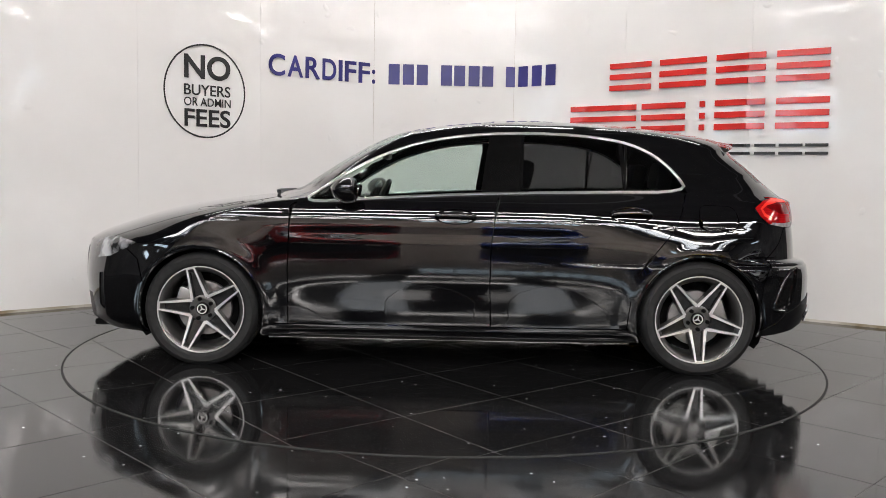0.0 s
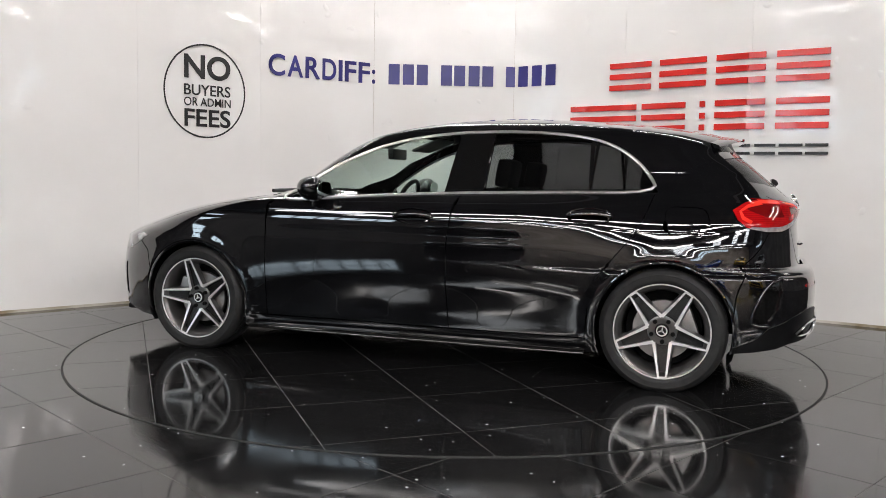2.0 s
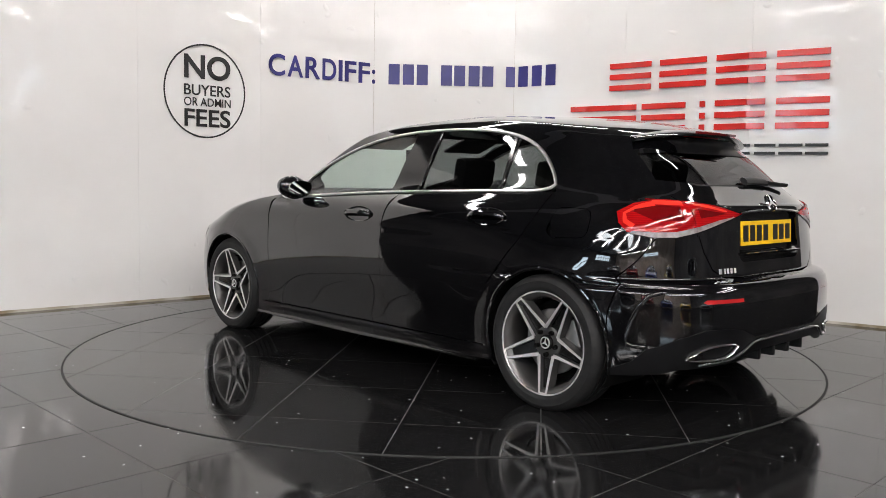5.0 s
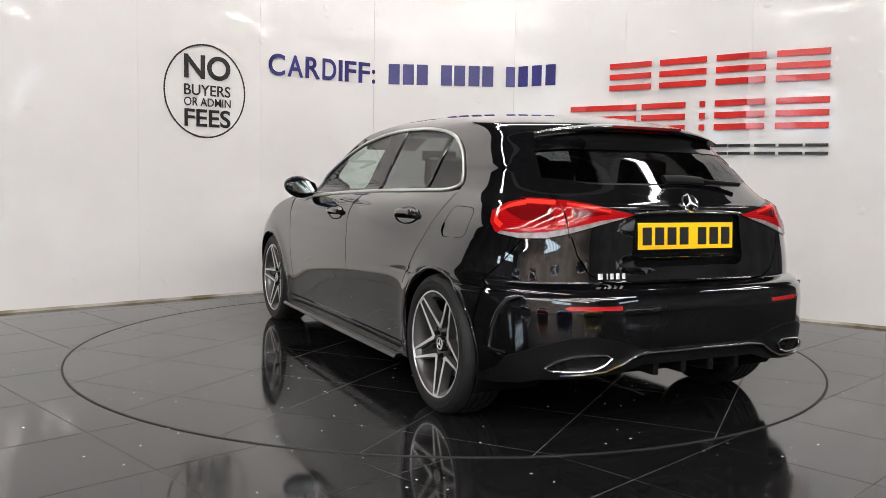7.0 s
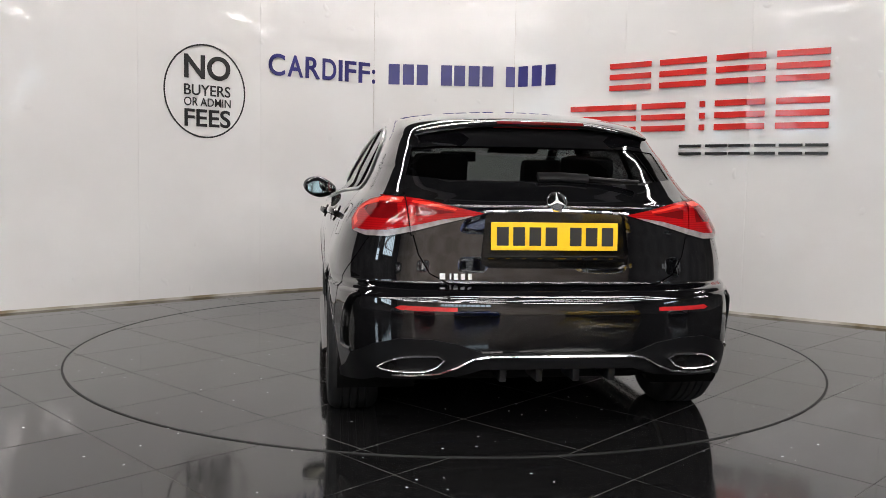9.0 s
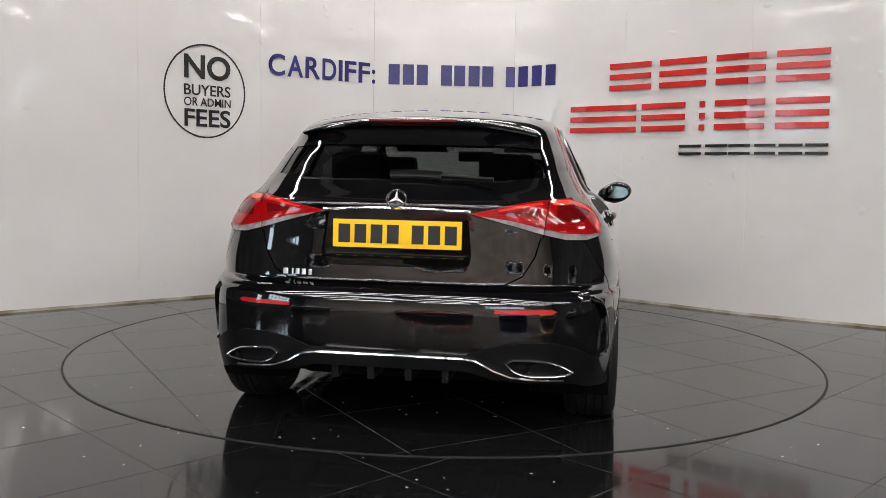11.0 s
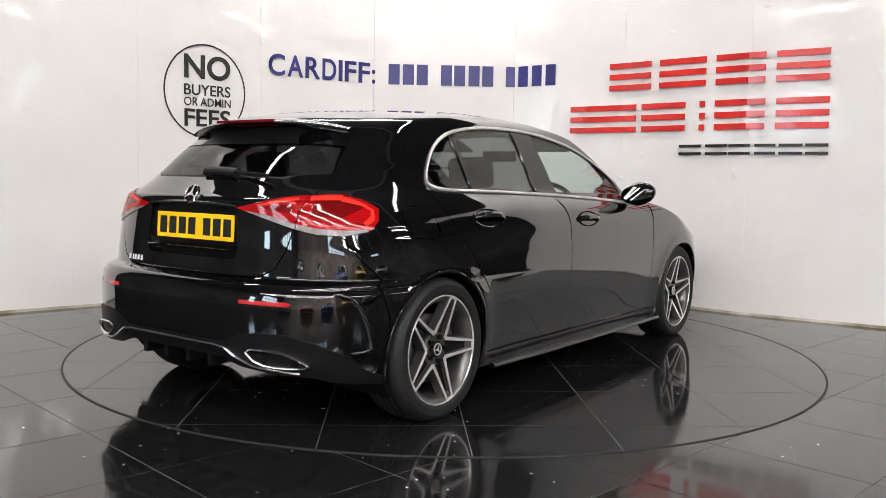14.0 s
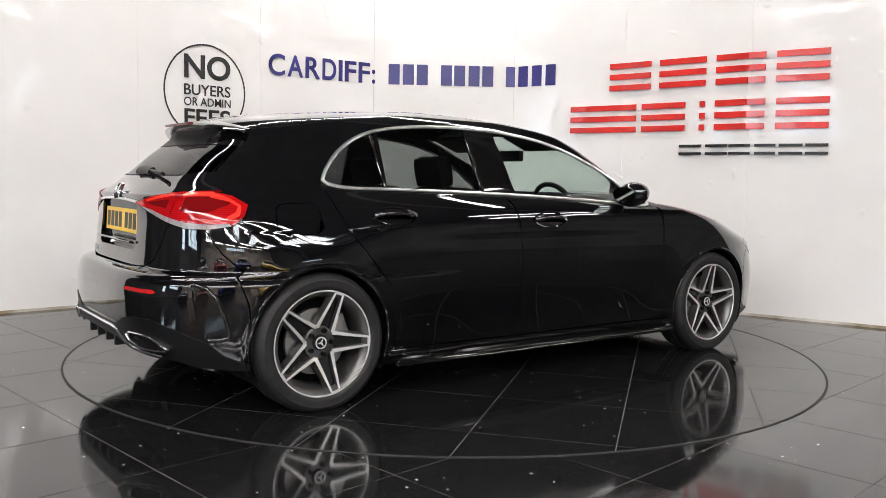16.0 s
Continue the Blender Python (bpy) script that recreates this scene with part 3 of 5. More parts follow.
def q_of_x(x, z):
    xr, lr, pr, xf, lf, pf = limits(z)
    if x < xr + lr:
        t = min(max((x - xr) / lr, 0), 1)
        return math.acos(min((1 - t) ** (pr / 2), 1)) / (math.pi / 2) * REAR_L
    if x > xf - lf:
        t = min(max((xf - x) / lf, 0), 1)
        return REAR_L + SIDE_L + FRONT_L - math.acos(min((1 - t) ** (pf / 2), 1)) / (math.pi / 2) * FRONT_L
    return REAR_L + (x - xr - lr) / (xf - lf - xr - lr) * SIDE_L


def q_of_y(y, z):
    lo, hi = 0.0, REAR_L
    for _ in range(40):
        mid = (lo + hi) / 2
        if skin(mid, z).y < y:
            lo = mid
        else:
            hi = mid
    return lo


class Spot(tuple):
    """A point (q, z) of the skin that remembers whether it was given by x or by y."""


def S(x, z):
    p = Spot((q_of_x(x, z), z))
    p.src = ("x", x, z)
    return p


def R(y, z):
    p = Spot((q_of_y(y, z) if y > 0 else -0.05, z))
    p.src = ("y", y, z)
    return p


def fine(points, closed=True, step=0.03):
    """Adds points along an outline so that it runs straight in plan on the curved skin."""
    out = []
    n = len(points)
    for i in range(n if closed else n - 1):
        a, b = points[i], points[(i + 1) % n]
        same = isinstance(a, Spot) and isinstance(b, Spot) and a.src[0] == b.src[0]
        u, v = (a.src[1:], b.src[1:]) if same else (a, b)
        k = max(1, int(math.hypot(v[0] - u[0], v[1] - u[1]) / step))
        for j in range(k):
            p = (u[0] + (v[0] - u[0]) * j / k, u[1] + (v[1] - u[1]) * j / k)
            if same:
                p = S(*p) if a.src[0] == "x" else R(*p)
            out.append(p if j else a)
    if not closed:
        out.append(points[-1])
    return out


def inside(p, poly):
    x, y = p
    hit = False
    j = len(poly) - 1
    for i in range(len(poly)):
        a, b = poly[i], poly[j]
        if (a[1] > y) != (b[1] > y) and x < (b[0] - a[0]) * (y - a[1]) / (b[1] - a[1]) + a[0]:
            hit = not hit
        j = i
    return hit


def rounded(pts, n=4):
    """A smoothed closed outline by corner cutting."""
    for _ in range(n):
        out = []
        for i, a in enumerate(pts):
            b = pts[(i + 1) % len(pts)]
            out += [(0.75 * a[0] + 0.25 * b[0], 0.75 * a[1] + 0.25 * b[1]), (0.25 * a[0] + 0.75 * b[0], 0.25 * a[1] + 0.75 * b[1])]
        pts = out
    return pts


def chamfered(pts, r):
    """An outline with its corners rounded off by r."""
    out = []
    for i, p in enumerate(pts):
        a, b = Vector(pts[i - 1]), Vector(pts[(i + 1) % len(pts)])
        p = Vector(p)
        u, v = p + (a - p).normalized() * r, p + (b - p).normalized() * r
        out += [tuple(u * (1 - t) ** 2 + p * 2 * t * (1 - t) + v * t * t) for t in (0.0, 0.25, 0.5, 0.75, 1.0)]
    return out


# side glazing outline in (x, z), from the front tip round over the top
DLO_TOP = [(0.715, 0.985), (0.51, 1.118), (0.32, 1.205), (0.13, 1.262), (-0.093, 1.297), (-0.33, 1.312), (-0.635, 1.311), (-0.87, 1.291), (-1.035, 1.253), (-1.165, 1.183), (-1.262, 1.087)]
DLO = [(0.815, 0.903)] + DLO_TOP + [(-1.312, 0.996), (-0.85, 0.988), (-0.256, 0.970), (0.10, 0.953), (0.468, 0.930)]


def ribbon(points, wide):
    """A thin closed strip along a line of (q, z), for a gap between panels."""
    left, right = [], []
    for i, p in enumerate(points):
        a, b = points[max(i - 1, 0)], points[min(i + 1, len(points) - 1)]
        dx, dz = b[0] - a[0], b[1] - a[1]
        l = math.hypot(dx, dz) or 1
        left.append((p[0] - dz / l * wide / 2, p[1] + dx / l * wide / 2))
        right.append((p[0] + dz / l * wide / 2, p[1] - dx / l * wide / 2))
    return left + right[::-1]


def arch(hx, r=ARCH_R, n=28):
    return [S(hx + r * math.cos(a), max(HUB_Z + r * math.sin(a), Z_LOW - 0.05)) for a in [math.pi * 2 * k / (2 * n) for k in range(2 * n)]]


def body_zones():
    """The outlines of the body's panels, in order of claim."""
    zone = []
    dlo_q = [S(*p) for p in fine(DLO, step=0.03)]
    fg = clip_half(clip_half(DLO, -1, -0.14, 0.165 - 0.137), 1, 0.62, 1.33)
    rg = clip_half(clip_half(DLO, 1, 0.05, -0.395 + 0.05), -1, 0.05, 0.955 + 0.05)
    qg = clip_half(DLO, 1, -0.05, -0.975 - 0.05)
    inset = lambda poly: [S(*p) for p in fine(poly, step=0.04)]
    zone.append(("window_front", inset(fg)))
    zone.append(("window_rear", inset(rg)))
    zone.append(("window_quarter", inset(qg)))
    zone.append(("pillar_trim", dlo_q))
    zone.append(("wheel_hole", arch(HUB_X)))
    zone.append(("wheel_hole_rear", arch(-HUB_X)))
    zone.append(("under_cut", fine([(-0.05, 0.315), R(0.30, 0.315), R(0.40, 0.285), R(0.55, 0.270), R(0.70, 0.262), S(-1.90, 0.240), S(-1.80, 0.225), S(-1.68, 0.215), S(-1.60, 0.20), S(-1.6, 0.1), (-0.05, 0.1)])))
    # tail lamp: an outer piece on the body, an inner one on the hatch, each with a clear strip below
    lamp = [R(0.29, 0.914), R(0.42, 0.942), R(0.56, 0.966), R(0.68, 0.975), S(-1.80, 0.972), S(-1.73, 0.955), S(-1.675, 0.918), S(-1.70, 0.872), S(-1.745, 0.835), R(0.74, 0.815), R(0.66, 0.817), R(0.57, 0.838), R(0.45, 0.872), R(0.36, 0.895)]
    strip = [R(0.33, 0.905), R(0.45, 0.889), R(0.57, 0.860), R(0.66, 0.841), R(0.74, 0.836), S(-1.765, 0.840), S(-1.755, 0.830), R(0.74, 0.815), R(0.66, 0.817), R(0.57, 0.838), R(0.45, 0.872), R(0.36, 0.895)]
    split = ribbon(fine([R(0.592, 0.99), R(0.572, 0.82)], False), 0.005)
    zone.append(("lamp_gap", split))
    zone.append(("lamp_guide", ribbon(fine([R(0.60, 0.956), R(0.68, 0.960), S(-1.805, 0.955), S(-1.745, 0.938), S(-1.71, 0.912), S(-1.725, 0.880), S(-1.765, 0.858)], False, 0.015), 0.017)))
    zone.append(("lamp_guide", ribbon(fine([R(0.40, 0.927), R(0.50, 0.945), R(0.565, 0.953)], False, 0.015), 0.008)))
    zone.append(("lamp_dark", fine([R(0.62, 0.885), R(0.62, 0.945), R(0.72, 0.950), R(0.745, 0.92), R(0.72, 0.885)])))
    zone.append(("lamp_dark", fine([R(0.40, 0.917), R(0.555, 0.937), R(0.55, 0.897)])))
    zone.append(("tail_strip", fine(strip)))
    zone.append(("tail_lamp", fine(lamp)))
    zone.append(("lamp_edge", ribbon(fine(lamp + [lamp[0]], False, 0.015), 0.012)))
    zone.append(("plate_hole", fine([(-0.05, 0.700), R(0.27, 0.700), R(0.295, 0.715), R(0.302, 0.75), R(0.285, 0.905), R(0.27, 0.917), (-0.05, 0.921)])))
    zone.append(("reflector", fine([R(0.405, 0.541), R(0.405, 0.557), R(0.62, 0.559), R(0.64, 0.549), R(0.62, 0.541)])))
    # the rear window and the black spoiler underside
    zone.append(("rear_window", fine([(-0.05, 1.043), R(0.40, 1.043), R(0.575, 1.060), R(0.562, 1.10), R(0.538, 1.178), R(0.40, 1.188), (-0.05, 1.190)])))
    zone.append(("rear_window_frame", fine([(-0.05, 1.036), R(0.42, 1.036), S(-1.82, 1.052), S(-1.735, 1.15), S(-1.64, 1.247), R(0.52, 1.265), (-0.05, 1.265)])))
    zone.append(("brake_lamp", fine([(-0.05, 1.271), R(0.19, 1.271), R(0.19, 1.280), (-0.05, 1.280)])))
    zone.append(("bumper_slot", fine([S(1.955, 0.49), S(1.985, 0.485), S(1.99, 0.30), S(1.95, 0.28)])))
    zone.append(("vent_recess", fine([S(-1.925, 0.590), S(-1.895, 0.585), S(-1.835, 0.50), S(-1.80, 0.42), S(-1.79, 0.365), S(-1.86, 0.365), S(-1.905, 0.43), S(-1.92, 0.51)])))
    # gaps between panels
    w = 0.0055
    gaps = [[S(0.887, 0.235), S(0.884, 0.55), S(0.876, 0.80), S(0.868, 0.885), S(0.85, 0.905)],
            [S(-0.232, 0.235), S(-0.221, 0.48), S(-0.224, 0.70), S(-0.245, 0.86), S(-0.268, 0.966)],
            [S(-0.975, 0.238), S(-0.99, 0.40)],
            [S(-1.02, 0.545), S(-1.13, 0.685), S(-1.20, 0.77), S(-1.26, 0.88), S(-1.295, 0.985)],
            [S(0.985, 0.236), S(0.5, 0.236), S(-0.3, 0.236), S(-0.985, 0.240)],
            [R(0.565, 0.825), R(0.545, 0.75), R(0.50, 0.675), R(0.43, 0.640), R(0.30, 0.634), (-0.05, 0.634)],
            [S(-1.70, 0.38), S(-1.71, 0.50), S(-1.75, 0.615), R(0.80, 0.70), R(0.74, 0.80), R(0.72, 0.82)],
            [S(1.68, 0.44), S(1.72, 0.58), S(1.80, 0.64)],
            [S(0.95, 0.935), S(1.25, 0.875), S(1.55, 0.80), S(1.80, 0.725), S(1.98, 0.665)]]
    for g in gaps:
        zone.append(("gap", ribbon(fine(g, False, 0.02), w)))
    fuel = [S(*p) for p in chamfered([(-1.36, 0.79), (-1.355, 0.93), (-1.56, 0.925), (-1.575, 0.80)], 0.05)]
    ring = ribbon(fine(fuel + [fuel[0]], False, 0.02), 0.003)
    zone.append(("fuel_gap", ring))
    zone.append(("headlamp", fine([S(2.05, 0.655), S(1.93, 0.692), S(1.84, 0.690), S(1.73, 0.668), S(1.80, 0.63), S(1.90, 0.585), S(2.02, 0.565)])))
    end = REAR_L + SIDE_L + FRONT_L + 0.05
    zone.append(("grille", fine([S(2.13, 0.62), (end, 0.62), (end, 0.42), S(2.14, 0.42)])))
    zone.append(("intake", fine([S(2.06, 0.36), (end, 0.36), (end, 0.24), S(2.03, 0.24)])))
    zone.append(("windscreen", fine([S(0.70, 1.06), S(0.57, 1.15), S(0.32, 1.268), S(0.20, 1.306), (end, 1.33), (end, 0.965), S(0.90, 0.965)])))
    # the dark valance with its upswept ends
    valance = [(-0.05, 0.378), R(0.30, 0.378), R(0.40, 0.415), R(0.50, 0.432), R(0.62, 0.432), R(0.72, 0.400), R(0.80, 0.345), S(-1.80, 0.285), S(-1.72, 0.25), S(-1.66, 0.235), S(-1.66, 0.10), (-0.05, 0.10)]
    zone.append(("valance", fine(valance)))
    # painted panels
    zone.append(("front_door", fine([S(0.887, 0.236), S(0.884, 0.55), S(0.868, 0.885), S(0.83, 0.915), S(-0.268, 0.985), S(-0.245, 0.86), S(-0.224, 0.70), S(-0.221, 0.48), S(-0.232, 0.236)])))
    zone.append(("rear_door", fine([S(-0.232, 0.236), S(-0.221, 0.48), S(-0.224, 0.70), S(-0.245, 0.86), S(-0.268, 0.985), S(-1.295, 0.998), S(-1.26, 0.88), S(-1.20, 0.77), S(-1.13, 0.685), S(-1.02, 0.545), S(-0.975, 0.40), S(-0.975, 0.236)])))
    zone.append(("sill", fine([S(1.02, 0.236), S(1.02, 0.1), S(-1.02, 0.1), S(-1.02, 0.240), S(-0.3, 0.236)])))
    zone.append(("rear_bumper", fine([(-0.05, 0.634), R(0.30, 0.634), R(0.43, 0.640), R(0.50, 0.675), R(0.545, 0.75), R(0.565, 0.825), R(0.72, 0.825), R(0.74, 0.80), R(0.80, 0.70), S(-1.75, 0.615), S(-1.71, 0.50), S(-1.66, 0.36), S(-1.6, 0.1), (-0.05, 0.1)])))
    zone.append(("hatch", fine([(-0.05, 0.634), R(0.30, 0.634), R(0.43, 0.640), R(0.50, 0.675), R(0.545, 0.75), R(0.575, 0.83), R(0.60, 0.98), S(-1.86, 1.03), S(-1.82, 1.05), R(0.4, 1.04), (-0.05, 1.04)])))
    zone.append(("spoiler", fine([(-0.05, 1.265), R(0.52, 1.265), S(-1.60, 1.268), S(-1.45, 1.292), S(-1.35, 1.339), (-0.05, 1.351)])))
    zone.append(("front_bumper", fine([S(1.60, 0.1), S(1.68, 0.44), S(1.72, 0.58), S(1.80, 0.64), S(1.98, 0.665), (end, 0.668), (end, 0.1)])))
    zone.append(("bonnet", fine([S(1.98, 0.668), S(1.80, 0.728), S(1.55, 0.803), S(1.25, 0.878), S(0.95, 0.937), (end, 0.945), (end, 0.668)])))
    zone.append(("front_wing", fine([S(0.887, 0.2), S(0.884, 0.55), S(0.868, 0.885), S(0.83, 0.94), S(0.95, 0.94), S(1.25, 0.878), S(1.55, 0.803), S(1.80, 0.728), S(1.98, 0.668), S(1.80, 0.64), S(1.72, 0.58), S(1.68, 0.44), S(1.6, 0.1)])))
    return zone


HIDDEN = {"plate_hole", "under_cut", "wheel_hole", "wheel_hole_rear", "gap", "lamp_gap", "fuel_gap"}
CENTRE = {"rear_window", "rear_window_frame", "brake_lamp", "grille", "intake", "windscreen", "valance", "rear_bumper", "hatch", "spoiler", "front_bumper", "bonnet", "shell", "cowl"}
SKIN_MATERIAL = {"window_front": FRONT_GLASS, "window_rear": REAR_GLASS, "window_quarter": REAR_GLASS, "rear_window": BACK_GLASS, "windscreen": FRONT_GLASS, "pillar_trim": TRIM, "corner_trim": TRIM, "divider_trim": TRIM, "tail_strip": CLEAR, "tail_lamp": RED,
                 "reflector": DEEPRED, "lamp_dark": DARKRED, "lamp_guide": GUIDE, "lamp_edge": TRIM, "brake_lamp": DEEPRED, "rear_window_frame": SATIN_BLACK, "headlamp": HEADLAMP, "grille": PLASTIC, "vent_recess": TRIM, "bumper_slot": PLASTIC, "intake": PLASTIC, "valance": SATIN_BLACK}
LIFT = {"tail_lamp": 0.006, "tail_strip": 0.004, "lamp_dark": 0.004, "lamp_guide": 0.006, "lamp_edge": 0.001, "reflector": -0.002, "window_front": -0.004, "window_rear": -0.004, "window_quarter": -0.004, "pillar_trim": -0.001, "rear_window": -0.003, "valance": 0.004, "headlamp": 0.002, "vent_recess": -0.012, "bumper_slot": -0.010, "sill": 0.006}


def car_skin(car):
    from mathutils.geometry import delaunay_2d_cdt
    zones = body_zones()
    end = REAR_L + SIDE_L + FRONT_L
    heights = list(np.arange(Z_LOW, 0.59, 0.024)) + list(np.arange(0.596, 0.657, 0.003)) + list(np.arange(0.66, 1.0, 0.011)) + list(np.arange(1.0, 1.25, 0.02)) + list(np.arange(1.25, 1.366, 0.008)) + list(np.arange(1.366, Z_TOP - 0.001, 0.0036)) + [Z_TOP - 0.0008]
    across = list(np.linspace(0, REAR_L, 52)[:-1]) + list(np.linspace(REAR_L, REAR_L + SIDE_L, 84)[:-1]) + list(np.linspace(REAR_L + SIDE_L, end, 24))
    pts = [Vector((q + (0 if q in (0, end) else 0.0013 * math.sin(37 * q + 91 * z)), z)) for z in heights for q in across]
    edges = []
    zl, zh = Z_LOW, Z_TOP - 0.0008
    for name, poly in zones:
        poly = [(min(max(a, 0.0), end), min(max(b, zl), zh)) for a, b in poly]
        first = len(pts)
        keep = []
        for p in poly:
            if not keep or math.hypot(p[0] - keep[-1][0], p[1] - keep[-1][1]) > 1e-4:
                keep.append(p)
        pts += [Vector(p) for p in keep]
        edges += [(first + i, first + (i + 1) % len(keep)) for i in range(len(keep))]
    vs, _, fs, _, _, _ = delaunay_2d_cdt(pts, edges, [], 0, 1e-5)
    boxes = [(name, poly, min(p[0] for p in poly), max(p[0] for p in poly), min(p[1] for p in poly), max(p[1] for p in poly)) for name, poly in zones]
    claim = {}
    for f in fs:
        cx = sum(vs[i].x for i in f) / 3
        cz = sum(vs[i].y for i in f) / 3
        got = None
        for name, poly, a, b, c, d in boxes:
            if a <= cx <= b and c <= cz <= d and inside((cx, cz), poly):
                got = name
                if name in ("window_front", "window_rear", "window_quarter", "pillar_trim"):
                    x = skin(cx, cz).x
                    if x + 0.62 * cz > 1.33:
                        got = "corner_trim"
                    elif -x - 0.14 * cz < 0.028:
                        got = "window_front"
                    elif x + 0.05 * cz > -0.345:
                        got = "pillar_trim"
                    elif -x + 0.05 * cz < 1.005:
                        got = "window_rear"
                    elif x - 0.05 * cz > -1.025:
                        got = "divider_trim"
                    else:
                        got = "window_quarter"
                break
        if got is None:
            got = "shell"
        claim.setdefault(got, []).append(f)
    place = {}

    def at(i, lift):
        key = (i, lift)
        if key not in place:
            q, zz = min(max(vs[i].x, 0), end), vs[i].y
            p = skin(q, zz)
            n = skin_normal(q, zz)
            if q <= 1e-6 or q >= end - 1e-6:
                n.y = 0
            place[key] = (p + n * lift, n)
        return place[key]

    made = {}
    for name, faces in claim.items():
        if name in HIDDEN:
            continue
        lift = LIFT.get(name, 0.0)
        for side in (1, -1):
            verts, norms, tris, index = [], [], [], {}

            def vert(i, sgn):
                p, n = at(i, lift)
                key = (i, 0) if name in CENTRE and p.y < 1e-5 else (i, sgn)
                if key not in index:
                    index[key] = len(verts)
                    verts.append(Vector((p.x, sgn * p.y, p.z)))
                    norms.append(Vector((n.x, sgn * n.y, n.z)))
                return index[key]

            for sgn in ((1, -1) if name in CENTRE else (side,)):
                for f in faces:
                    a, b, c = (vert(i, sgn) for i in f)
                    if len({a, b, c}) < 3:
                        continue
                    cross = (verts[b] - verts[a]).cross(verts[c] - verts[a])
                    if cross.length < 1e-12:
                        continue
                    tris.append((a, b, c) if cross.dot(norms[a] + norms[b] + norms[c]) > 0 else (a, c, b))
            # turn the edges inwards so that each panel has thickness
            if name not in ("window_front", "window_rear", "window_quarter", "rear_window", "windscreen"):
                seen = collections.Counter(tuple(sorted((t[k], t[(k + 1) % 3]))) for t in tris for k in range(3))
                for t in list(tris):
                    for k in range(3):
                        a, b = t[k], t[(k + 1) % 3]
                        if seen[tuple(sorted((a, b)))] == 1:
                            va, vb = verts[a], verts[b]
                            deep = 0.055 if name == "hatch" and abs(va.y) < 0.32 and 0.69 < va.z < 0.93 else 0.012
                            low_a, low_b = va - norms[a] * deep, vb - norms[b] * deep
                            out = (vb - va).cross(low_a - va)
                            out = out.normalized() if out.length > 1e-12 else norms[a]
                            i = len(verts)
                            verts += [va, vb, low_b, low_a]
                            norms += [-out] * 4
                            tris += [(i, i + 3, i + 2), (i, i + 2, i + 1)]
            tag = name.replace("window_front", "door_window").replace("window_rear", "door_window").replace("window_quarter", "quarter_window")
            me = bpy.data.meshes.new(tag)
            me.from_pydata([tuple(v) for v in verts], [], tris)
            me.materials.append(SKIN_MATERIAL.get(name, PAINT))
            me.polygons.foreach_set("use_smooth", [True] * len(me.polygons))
            me.update()
            me.normals_split_custom_set_from_vertices([tuple(n) for n in norms])
            ob = new(tag, me)
            ob.parent = car
            made[(name, side)] = ob
            if name in CENTRE:
                break
    return made


